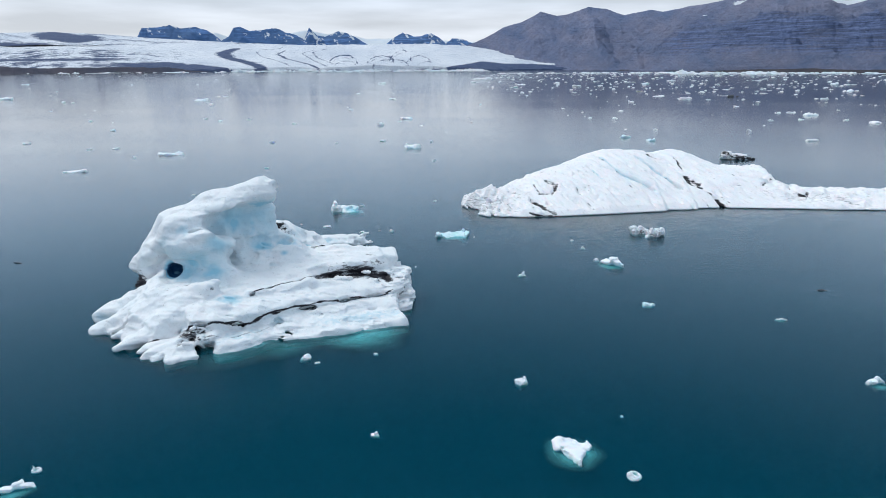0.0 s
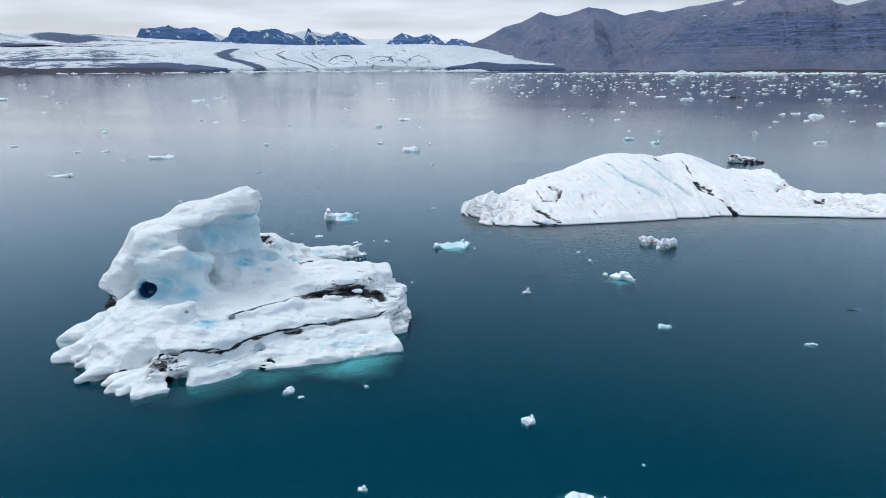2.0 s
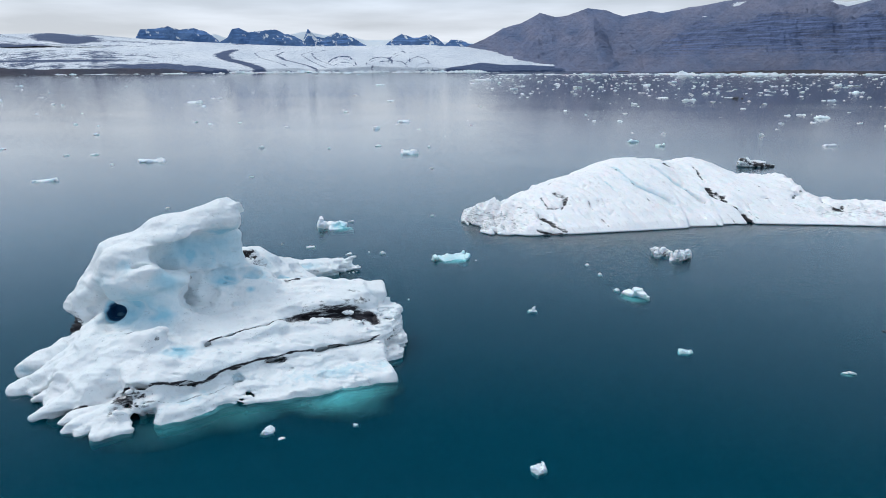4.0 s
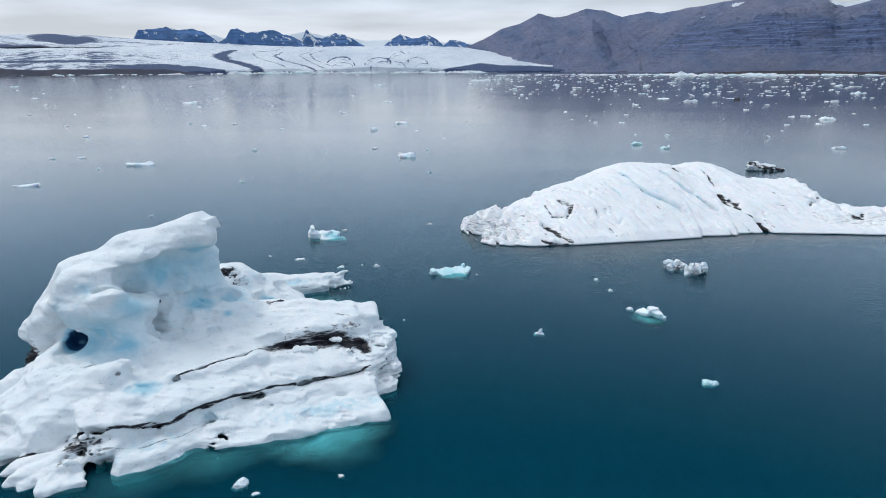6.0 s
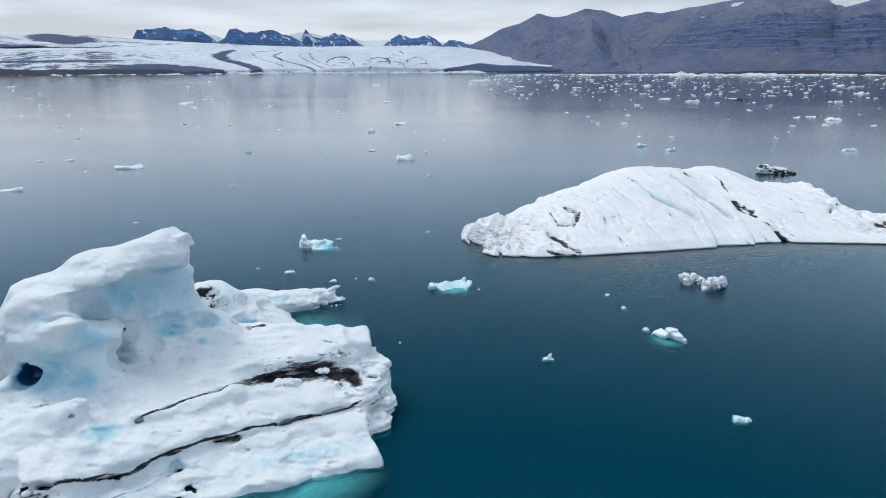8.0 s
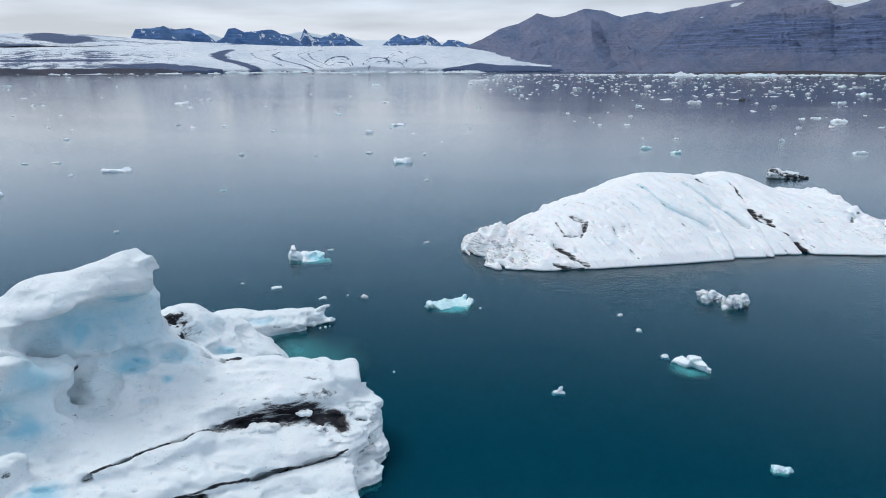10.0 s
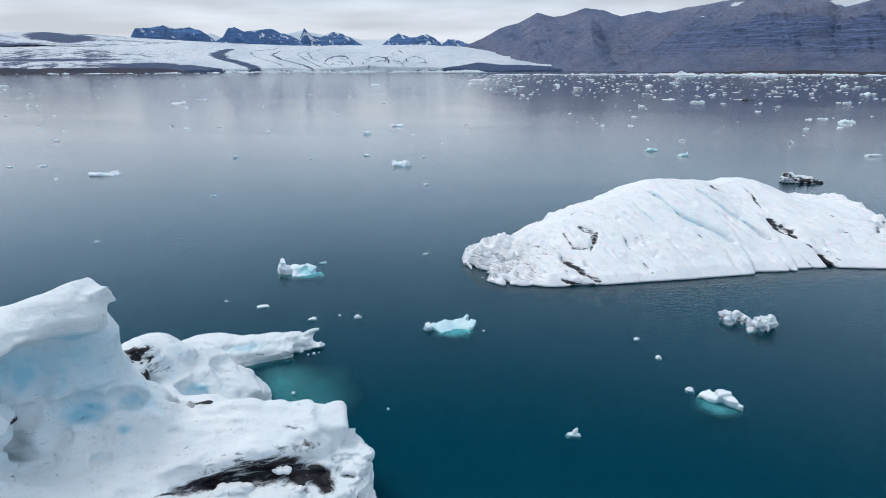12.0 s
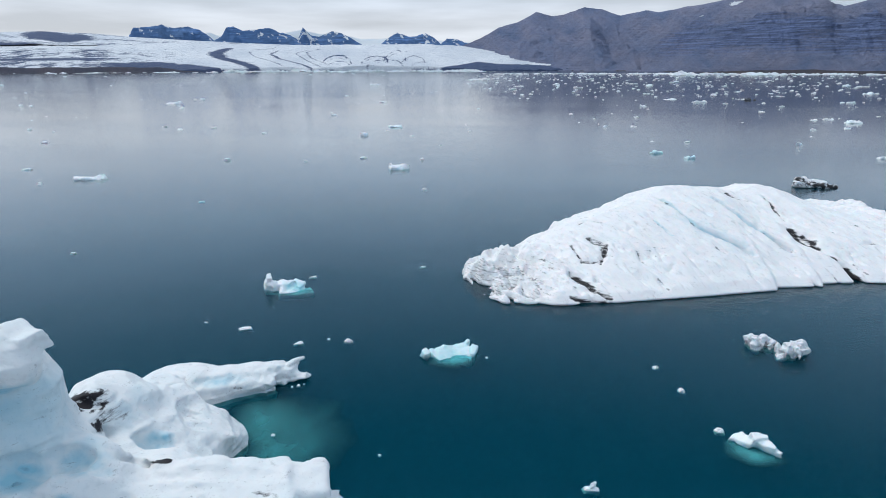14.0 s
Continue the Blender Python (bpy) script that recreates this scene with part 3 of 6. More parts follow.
def glacier():
    """The tongue that comes down to the lagoon: white, cracked, with curving dark bands of rock."""
    az, u = grid(-66, 12.2, 900, 220)
    front = profile(az, [(-66, 2900), (-36, 3000), (-22, 2900), (-12, 2750), (0, 2800), (6, 3000), (12.2, 3300)])
    top = profile(az, [(-66, .030), (-38.5, .032), (-30, .0335), (-22, .0335), (-12.4, .0312), (-7.5, .0322), (-2.5, .0333), (1.5, .0298), (5.0, .0198), (10, .0088), (12.2, .002)])
    deep = profile(az, [(-66, 1500), (-10, 1650), (2, 1500), (12.2, 400)])
    dist = front + deep * u
    cliffh = profile(az, [(-66, 2), (-24, 3), (-18, 14), (-6, 20), (0, 14), (3, 6), (12.2, 2)])
    p = places(az, dist, 0 * az)
    end = 20 + top * (front + deep)
    h = cliffh + (end - cliffh) * (0.25 * u + 0.75 * u ** 1.5)
    h = h + 5 * fbm(p, 140, 5, 0.6) * np.clip(1.2 - u, 0.2, 1) + 2.2 * fbm(p, 25, 3, 0.6, 4.0)
    h = np.where(u < 0.001, -4.0, h)
    rise = (h - 20) / dist * 1079
    px = np.stack([19.6 * az, rise, 0 * az], -1)
    wob = fbm(px, 30, 3, 0.5, 2.0)
    ash = 0 * az

    def vein(bends, width, dark):
        """A dark band of rock that winds up the tongue."""
        at = profile(rise + 1.5 * wob, bends) + 0.22 * wob
        lo, hi = bends[0][0], bends[-1][0]
        return dark * np.exp(-((az - at) / width) ** 2) * np.clip((rise - lo) / 2, 0, 1) * np.clip((hi - rise) / 2, 0, 1)

    ash = np.maximum(ash, vein(((-8, -16.4), (2, -17.2), (8, -18.2), (14, -19.5), (20, -19.8), (25, -19.0), (29, -17.4)), 0.60, 1.2))
    ash = np.maximum(ash, vein(((0, -14.2), (8, -15.2), (15, -16.6), (22, -17.0), (27, -15.8), (31, -14.6)), 0.16, 0.55))
    ash = np.maximum(ash, vein(((-6, -11.6), (4, -12.8), (12, -14.6), (20, -15.4), (26, -14.6)), 0.22, 0.7))
    ash = np.maximum(ash, vein(((-2, -11.0), (10, -12.4), (20, -13.2), (28, -11.6)), 0.13, 0.6))
    ash = np.maximum(ash, vein(((2, -10.4), (14, -12.0), (22, -12.2), (29, -10.2)), 0.13, 0.6))
    crumb = fbm(px, 5, 3, 0.6, 12.0)
    # folded loops near the front
    for ca, cr, wa, wr, dark in ((-9.7, 2, 1.25, 15, 0.8), (-9.5, 0, 0.9, 9, 0.6), (-6.3, 3, 1.2, 14, 0.7), (-4.6, 6, 1.0, 17, 0.7), (-5.4, -2, 1.7, 13, 0.6), (-2.9, 3, 1.1, 14, 0.6), (-2.2, -2, 0.8, 10, 0.5)):
        ring = np.sqrt(((az - ca + 0.22 * wob) / wa) ** 2 + ((rise - cr + 2.5 * wob) / wr) ** 2)
        ash = np.maximum(ash, dark * (np.exp(-((ring - 1) / 0.06) ** 2) + 0.5 * np.exp(-((ring - 0.78) / 0.05) ** 2)) * np.clip((rise - cr) / 3, 0, 1) * np.clip(0.95 + 0.9 * crumb, 0.2, 1.3))
    # dirty left margin: flow bands over a solid dark wedge, and the dark right hem
    bow = rise + np.where(az < -31, 0.55, 0.10) * (az + 31) ** 2
    lines = np.clip(0.5 + 0.5 * np.sin(0.8 * bow + 3.2 * wob) + 0.45 * np.sin(2.1 * bow + 4 * wob) + 0.3 * fbm(px * np.array([0.25, 1.0, 1.0]), 6, 3, 0.6, 3.0), 0, 1)
    left = np.clip((-21.0 - az) / 5, 0, 1) * np.clip((30 - rise) / 9, 0, 1)
    ash = np.maximum(ash, left * (0.34 + 0.34 * lines + 0.30 * wob + 0.18 * fbm(px * np.array([0.3, 1.0, 1.0]), 3, 3, 0.6, 8.0)))
    wedge = np.clip((-9 + 18 * np.clip((-17.5 - az) / 6, 0, 1) + 2.0 * wob - rise) / 2.5, 0, 1) * np.clip((az + 31) / 5, 0, 1)
    ash = np.maximum(ash, 1.15 * wedge)
    thin = np.exp(-((rise - 11 - 0.25 * (az + 30)) / 2.0) ** 2) * np.clip((-25 - az) / 4, 0, 1)
    ash = np.maximum(ash, 1.0 * thin)
    hem = np.clip((-8 + 17 * np.clip((az + 2.5) / 5, 0, 1) - 0.72 * np.clip(az, 0, 20) + 1.2 * wob - rise) / 2.2, 0, 1) * np.clip((az + 2.5) / 1.0, 0, 1)
    ash = np.maximum(ash, 1.15 * hem)
    ob = terrain("glacier", az, dist, h, M_GLACIER, {"ash": np.clip(ash, 0, 1)})
    tagged(ob, "white crevassed glacier tongue with curving dark moraine bands", "glacier")


glacier()


def left_shore():
    az, u = grid(-66, -19.5, 260, 30)
    near = profile(az, [(-66, 2400), (-35, 2450), (-30, 2500), (-22, 2750), (-19.5, 2860)])
    dist = near + 480 * u
    fade = np.clip((-19.5 - az) / 5, 0, 1)
    h = -0.8 + (22 * u ** 0.7 + 5 * fbm(places(az, dist, 0 * az), 120, 4, 0.6)) * fade * np.sin(math.pi * np.clip(u * 0.62 + 0.05, 0, 1))
    ob = terrain("shore", az, dist, h, M_MORAINE, {"cliff": 0 * az})
    tagged(ob, "low dark moraine shore of brown gravel", "shore", kind="structure")


left_shore()


def mound():
    """The higher ice on the left that carries a dark rock knoll."""
    az, u = grid(-66, -9, 420, 60)
    top = profile(az, [(-66, .036), (-38.5, .0405), (-35, .0425), (-32, .0448), (-28.7, .0434), (-25.9, .0398), (-21.6, .0363), (-17, .0332), (-12.4, .0305), (-9, .028)])
    dist = 4300 + 400 * u
    h = (20 + top * 4700) * (0.62 + 0.38 * u ** 0.8) + 3 * fbm(places(az, dist, 0 * az), 90, 4, 0.6) * (1 - u)
    rise = (h - 20) / dist * 1079
    wob = fbm(np.stack([19.6 * az, rise, 0 * az], -1), 30, 3, 0.5, 7.0)
    rock = np.clip(2.2 - 2.0 * np.sqrt(((az + 31.0) / 2.7) ** 2 + ((rise - 41.5 + 0.8 * (az + 31) + 1.5 * wob) / 7.0) ** 2), 0, 1)
    rock = np.maximum(rock, np.clip((-31.6 - az) / 1.5, 0, 1) * np.exp(-((rise - 29 - 0.5 * (az + 34) + wob) / 5.0) ** 2))
    streaks = 0.15 + 0.30 * np.clip(np.sin(0.9 * rise + 0.5 * az + 2 * wob), 0, 1)
    ob = terrain("glacier", az, dist, h, M_GLACIER, {"ash": np.clip(np.maximum(1.1 * rock, streaks), 0, 1)})
    tagged(ob, "high rounded glacier ice with a dark rock knoll", "glacier")


mound()


def nunatak(pairs, dist, label, seed, white=0.0):
    az, u = grid(pairs[0][0], pairs[-1][0], 170, 26)
    top = profile(az, pairs)
    d = dist + 130 * u
    p = places(az, d, 0 * az)
    crest = (20 + top * (dist + 130)) + 5 * fbm(p, 45, 4, 0.6, seed)
    base = 20 + 0.024 * dist
    h = base + (crest - base) * u ** 0.8 + 12 * fbm(p, 55, 4, 0.6, seed + 5) * np.sin(math.pi * u)
    snow = np.clip(0.02 + 0.9 * white + 0.5 * fbm(np.stack([az * 55 + 30 * u, u * 90, 0 * az], -1), 22, 3, 0.6, seed) + 0.1 * u, 0, 1)
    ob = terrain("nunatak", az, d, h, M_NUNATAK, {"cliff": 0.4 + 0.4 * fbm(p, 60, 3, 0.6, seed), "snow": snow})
    tagged(ob, label, "mountain", "peaks behind the glacier")


nunatak([(-26.3, .036), (-26.14, .043), (-25.8, .052), (-24.75, .0532), (-23.7, .0566), (-22.85, .0531), (-21.76, .0542), (-20.9, .0514), (-20.5, .0461), (-19.6, .033)], 4720, "broad rock peak tinted with blue haze, with snow streaks", 1.0)
nunatak([(-20.1, .0345), (-19.2, .0417), (-18.74, .0544), (-18.2, .0569), (-17.5, .0508), (-16.4, .0518), (-15.3, .0552), (-14.5, .049), (-13.6, .0459), (-12.2, .031)], 4700, "pointed rock peak tinted with blue haze, with snow patches", 2.0)
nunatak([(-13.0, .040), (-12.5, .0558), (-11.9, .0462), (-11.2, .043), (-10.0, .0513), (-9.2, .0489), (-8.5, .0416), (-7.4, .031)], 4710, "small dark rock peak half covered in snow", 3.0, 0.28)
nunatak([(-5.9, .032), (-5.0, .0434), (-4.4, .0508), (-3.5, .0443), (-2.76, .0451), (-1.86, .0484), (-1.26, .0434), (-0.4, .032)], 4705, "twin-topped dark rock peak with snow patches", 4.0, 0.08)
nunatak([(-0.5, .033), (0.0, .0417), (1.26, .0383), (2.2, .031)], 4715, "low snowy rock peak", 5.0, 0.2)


def ice_cap():
    az, u = grid(-30, 6, 300, 14)
    top = profile(az, [(-30, .034), (-21.2, .040), (-20.2, .0475), (-19.4, .042), (-16, .041), (-12.8, .053), (-11.0, .047), (-9.9, .049), (-7.5, .040), (-5, .042), (0, .038), (2.5, .0346), (6, .02)])
    d = 4860 + 60 * u
    h = 60 + (20 + top * 4900 - 60 + 4 * fbm(places(az, d, 0 * az), 120, 4, 0.6)) * (0.55 + 0.45 * u)
    ob = terrain("snowfield", az, d, h, M_SNOW, {"ash": np.clip(0.12 + 0.3 * fbm(places(az, d, h), 70, 4, 0.6), 0, 0.4)})
    tagged(ob, "pale snow-covered ice cap under the clouds", "snowfield")


ice_cap()

# ---- the leaning iceberg ----


def strata(p):
    """Height across the ice's own layers, which bend down towards the claws."""
    return p[:, 2] - 0.02 * p[:, 1] - 0.37 * np.minimum(p[:, 0] + 18.0, 0) + 0.10 * fbm(p, 5.0, 2, 0.5, 5.0)


def own(part, thing, label="", m=None):
    """Makes a mesh a part of a thing, where it lies; m is the thing's pose if it is turned."""
    part.parent = thing
    part.matrix_parent_inverse = (m or Matrix.Translation(thing.location)).inverted()
    return tagged(part, label)


def sunken_foot(thing, at, radii, turn=0.0, strength=0.7, seed=0.0, m=None, label="pale turquoise ice under the water"):
    """A thin shelf of clear ice below the water line, ragged and thinning outwards."""
    rings, k = 18, 72
    r = np.linspace(0.001, 1, rings)[:, None]
    a = 2 * math.pi * np.arange(k)[None, :] / k
    rag = 1 + 0.16 * fbm(np.stack([np.cos(a), np.sin(a), 0 * a], -1), 0.55, 3, 0.6, seed)
    x, y = radii[0] * r * rag * np.cos(a), radii[1] * r * rag * np.sin(a)
    c, s = math.cos(radians(turn)), math.sin(radians(turn))
    x, y = c * x - s * y, s * x + c * y
    deep = 0.04
    top = np.stack([at[0] + x, at[1] + y, at[2] - deep * r ** 2 + 0 * x], -1).reshape(-1, 3)
    low = top * np.array([1, 1, 0]) + np.array([0, 0, at[2] - 1.3 * deep])
    i = np.arange(rings * k).reshape(rings, k)
    j = np.roll(i, -1, 1)
    up = np.stack([i[:-1], i[1:], j[1:], j[:-1]], -1).reshape(-1, 4)
    n = rings * k
    rim = np.stack([i[-1], i[-1] + n, j[-1] + n, j[-1]], -1)
    thin = (strength * np.clip(1 - r ** 1.5, 0, 1) ** 1.3 + 0 * x).ravel()
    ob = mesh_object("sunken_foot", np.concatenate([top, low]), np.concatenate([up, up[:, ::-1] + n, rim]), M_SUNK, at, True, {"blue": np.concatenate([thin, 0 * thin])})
    return own(ob, thing, label, m)


def leaning_iceberg():
    s = Sculpt((-31.0, 11.0, -0.75), (-1.9, 42.0, 11.6), 0.082)
    # the core of the head, the left mass and the body under the slabs
    s.arm((-18.8, 28.5, 2.0), (-17.8, 28.2, 7.5), 3.1, 1.8, 0.9)
    s.arm((-23.6, 25.6, 1.0), (-23.2, 25.2, 5.4), 3.5, 2.1, 0.9)
    s.arm((-21.0, 27.2, 2.0), (-20.6, 26.4, 6.4), 2.8, 2.0, 0.9)
    s.lump((-15.5, 26.5, -0.8), (7.5, 6.5, 4.6))
    s.lump((-21.9, 21.4, -0.8), (4.6, 4.6, 4.9))
    s.lump((-15.4, 27.1, 2.7), (2.9, 2.2, 2.8), 0, 0, 0.7)
    s.lump((-17.8, 27.2, 3.0), (2.5, 2.5, 3.3), 0, 0, 0.8)
    s.lump((-13.0, 28.3, 2.3), (2.7, 1.9, 1.7), 12, 0, 0.6)
    # the leaning roof: ridge from the lip to the shoulder, and its lower edge
    s.arm((-16.75, 26.9, 9.55), (-20.4, 25.3, 8.2), 1.12, 1.2, 0.6)
    s.arm((-20.4, 25.3, 8.2), (-24.2, 25.1, 6.6), 1.2, 1.3, 0.6)
    s.arm((-15.95, 26.3, 9.25), (-19.0, 24.6, 8.2), 0.62, 0.75, 0.9)
    s.arm((-19.0, 24.6, 8.2), (-22.4, 23.1, 6.8), 0.8, 1.45, 0.9)
    s.arm((-23.9, 25.0, 6.75), (-26.65, 23.8, 3.65), 1.1, 0.72, 0.5)
    s.arm((-25.5, 23.9, 4.4), (-23.4, 22.6, 6.2), 0.7, 0.9, 0.5)
    s.arm((-26.6, 23.6, 3.5), (-24.8, 22.9, 4.6), 0.55, 0.6, 0.4)
    # brow above the cave
    s.arm((-22.2, 22.3, 5.6), (-20.3, 22.3, 6.05), 1.25, 1.32, 0.5)
    s.arm((-20.3, 22.3, 6.05), (-19.0, 23.25, 5.6), 1.32, 1.05, 0.4)
    s.arm((-19.6, 22.6, 4.2), (-18.8, 22.5, 2.9), 1.3, 1.5, 0.6)
    s.lump((-21.6, 23.4, 4.0), (1.9, 1.5, 1.5), 0, 0, 0.3)
    # buttress with its knob, and the smooth apron that runs down to the claws
    s.arm((-19.4, 19.0, 2.75), (-21.6, 16.4, 0.5), 1.15, 1.5, 0.8)
    s.arm((-19.5, 19.5, 3.1), (-19.48, 19.15, 4.2), 0.8, 0.24, 0.25)
    s.arm((-19.4, 19.2, 3.8), (-18.3, 19.4, 3.6), 0.3, 0.2, 0.2)
    s.arm((-21.8, 20.2, 2.2), (-24.0, 17.8, 0.8), 1.3, 1.3, 0.9)
    s.slab((-23.9, 18.1, 0.40), (2.9, 2.3, 0.95), -45, 25, 0.4, 0.6)
    s.arm((-25.5, 23.3, 0.4), (-25.7, 23.4, 2.9), 1.3, 1.0, 0.3)
    s.arm((-25.9, 22.5, 0.4), (-26.0, 22.9, 1.9), 1.0, 0.8, 0.3)
    # claws at the water's edge
    s.arm((-24.6, 21.9, 1.2), (-28.7, 20.3, 0.25), 1.9, 0.62, 0.4, flat=1.1)
    s.arm((-24.2, 19.6, 1.2), (-27.5, 17.8, 0.12), 1.5, 0.45, 0.25, flat=1.15)
    s.arm((-22.7, 18.1, 1.0), (-25.6, 16.45, 0.12), 1.35, 0.42, 0.22, flat=1.15)
    s.arm((-21.0, 16.8, 1.2), (-24.2, 14.4, 0.2), 1.3, 0.34, 0.15, flat=1.3)
    # flat fingers below the ash seam, with a broken block at their foot
    s.arm((-19.9, 15.5, 0.75), (-22.5, 13.8, 0.12), 0.62, 0.34, 0.06, flat=1.3)
    s.arm((-19.4, 14.95, 0.78), (-21.8, 13.25, 0.05), 0.46, 0.32, 0.05, flat=1.2)
    s.arm((-18.9, 14.55, 0.4), (-20.9, 13.2, 0.0), 0.5, 0.32, 0.06, flat=1.3)
    s.slab((-19.2, 13.55, 0.0), (1.0, 0.8, 0.42), 28, 10, 0.1, 0.1)
    s.arm((-19.1, 13.2, 0.1), (-19.3, 12.55, 0.0), 0.4, 0.22, 0.1)
    s.arm((-18.7, 14.0, 0.6), (-19.0, 13.8, 0.85), 0.36, 0.18, 0.1)
    s.slab((-18.2, 15.7, 0.4), (0.8, 1.0, 0.9), 35, 12, 0.3, 0.2)
    s.arm((-19.4, 17.2, 1.25), (-17.4, 17.8, 1.7), 1.1, 0.9, 0.6)
    # the lower slabs along the open water
    s.arm((-14.6, 18.3, 0.5), (-11.6, 19.5, 0.5), 0.75, 0.75, 0.3)
    s.slab((-9.2, 20.6, 0.0), (5.0, 3.0, 1.10), 21, 15.5, 0.22, 0.2)
    s.slab((-8.2, 19.3, -0.15), (3.9, 1.55, 0.52), 21, 9, 0.15, 0.1)
    s.slab((-15.75, 17.45, 0.0), (2.7, 2.2, 0.85), 36, 12, 0.25, 0.15)
    s.slab((-15.6, 16.6, -0.3), (2.5, 1.75, 0.66), 37, 9, 0.16, 0.06)
    # the middle slab, whose front edge hangs over the lower ones
    s.slab((-9.05, 23.75, 1.55), (4.1, 2.35, 0.78), 28, 15, 0.2, 0.12)
    s.slab((-16.35, 20.0, 1.8), (4.9, 2.9, 0.85), 34, 15, 0.25, 0.12)
    s.arm((-11.2, 20.7, 1.35), (-9.6, 21.6, 1.45), 0.34, 0.26, 0.15)
    # the table above the ash
    s.slab((-15.2, 23.0, 2.1), (3.0, 2.9, 0.98), 32, 7, 0.45, 0.25)
    s.slab((-10.6, 26.0, 2.25), (4.2, 1.75, 1.3), 22, 9, 0.4, 0.25)
    s.slab((-7.9, 27.0, 2.5), (1.7, 1.5, 1.35), 16, 4, 0.4, 0.3)
    s.arm((-13.5, 23.1, 2.75), (-8.2, 25.2, 3.0), 0.40, 0.5, 0.35)
    s.arm((-8.2, 25.2, 3.0), (-6.2, 26.2, 2.9), 0.5, 0.55, 0.35)
    s.arm((-8.4, 28.0, 3.2), (-11.6, 27.7, 3.4), 0.7, 0.6, 0.5)
    # lumps stacked on the steep end
    s.slab((-5.7, 27.7, 1.9), (0.75, 1.0, 1.72), 16, 6, 0.2, 0.2)
    s.slab((-4.9, 27.0, 1.35), (0.8, 1.1, 1.15), 26, 8, 0.22, 0.12)
    s.slab((-4.6, 26.1, 1.9), (0.75, 0.7, 0.34), 10, -6, 0.16, 0.06)
    s.slab((-4.5, 25.6, 1.25), (0.85, 0.95, 0.28), -8, 6, 0.14, 0.05)
    s.slab((-4.35, 24.9, 0.72), (0.8, 0.95, 0.24), 14, 4, 0.12, 0.05)
    s.slab((-4.2, 24.2, 0.22), (0.75, 1.0, 0.26), -10, 5, 0.12, 0.05)
    s.slab((-4.2, 23.1, 0.0), (0.6, 0.7, 0.28), 24, 0, 0.12, 0.05)
    s.slab((-5.3, 25.6, 0.6), (0.9, 2.0, 1.3), 10, 0, 0.3, 0.2)
    # the back: a saddle and a hump that falls to the inlet
    s.arm((-17.2, 29.6, 4.3), (-16.9, 31.4, 4.0), 1.5, 1.4, 0.6)
    s.lump((-14.9, 31.0, 1.0), (2.3, 2.4, 2.6), 0, 0, 1.0)
    s.lump((-16.9, 33.4, 0.9), (3.1, 3.0, 4.1), 0, 0, 1.2)
    s.slab((-14.5, 32.5, 1.35), (3.0, 2.5, 1.25), 58, 27, 0.5, 0.8)
    s.lump((-13.9, 32.6, -0.2), (3.0, 3.0, 2.6), 0, 0, 1.2)
    s.lump((-12.9, 34.4, 0.0), (1.9, 2.2, 1.9))
    s.lump((-12.8, 32.3, -0.2), (2.2, 2.3, 1.5), 0, 0, 1.0)
    s.arm((-13.2, 35.0, 1.3), (-12.3, 35.6, 1.55), 0.5, 0.2, 0.3)
    s.arm((-13.2, 34.8, 0.4), (-12.5, 35.8, 0.4), 0.5, 0.25, 0.2)
    s.lump((-17.0, 37.6, -0.2), (2.4, 3.4, 2.5), 10)
    s.soften(2)
    s.slab((-16.05, 27.05, 10.02), (0.62, 0.62, 0.42), -14, 4, 0.06, 0.12)
    s.arm((-19.5, 19.5, 3.2), (-19.48, 19.15, 4.35), 0.75, 0.2, 0.2)
    s.arm((-19.4, 19.2, 3.85), (-18.3, 19.45, 3.65), 0.24, 0.14, 0.12)
    # hollows: the concave face under the lip, the cave and its bowl
    s.lump((-16.9, 24.3, 7.35), (3.6, 2.15, 1.45), 22, 10, 0.6, True)
    s.lump((-14.8, 25.9, 7.4), (0.95, 1.8, 1.1), 10, 0, 0.5, True)
    s.lump((-14.2, 29.0, 8.0), (1.1, 3.0, 2.0), 0, 0, 0.6, True)
    s.lump((-14.9, 29.5, 6.3), (1.45, 1.8, 1.6), 0, 0, 0.4, True)
    for x, y, z in ((-17.3, 26.0, 6.6), (-18.3, 25.5, 6.7), (-19.2, 24.9, 6.8), (-16.4, 26.4, 6.5)):
        s.arm((x, y, z + 0.9), (x + 0.25, y - 0.1, z - 0.8), 0.42, 0.22, 0.4, True)
    s.lump((-21.4, 19.7, 4.3), (2.9, 1.35, 1.15), 4, 0, 0.55, True)
    s.lump((-22.15, 20.8, 3.95), (1.5, 1.3, 0.98), -4, 0, 0.14, True)
    s.arm((-22.85, 21.4, 3.75), (-23.2, 23.2, 3.45), 0.66, 0.5, 0.1, True)
    s.lump((-19.6, 20.7, 4.0), (1.1, 0.75, 0.85), 0, 0, 0.3, True)
    s.arm((-26.9, 22.7, 3.0), (-24.0, 21.5, 4.8), 0.34, 0.22, 0.2, True)
    s.arm((-28.2, 22.6, 1.9), (-25.3, 21.5, 3.2), 0.85, 0.45, 0.3, True)
    # the groove over the brow, the pit, the blue pockets
    # the ash value here paints the shade in the brow's crack
    s.cleft(((-21.2, 21.9, 7.1), (-20.1, 22.0, 7.25), (-19.0, 22.7, 6.85), (-18.4, 23.3, 6.3)), 0.055, 0.35, 0.3)
    s.lump((-17.6, 23.7, 4.6), (1.15, 1.7, 1.4), -20, 0, 0.15, True)
    s.arm((-18.9, 24.6, 5.3), (-18.1, 24.9, 5.25), 0.24, 0.2, 0.1, True)
    s.lump((-17.35, 22.9, 3.9), (0.7, 0.7, 0.5), 20, 0, 0.2, True)
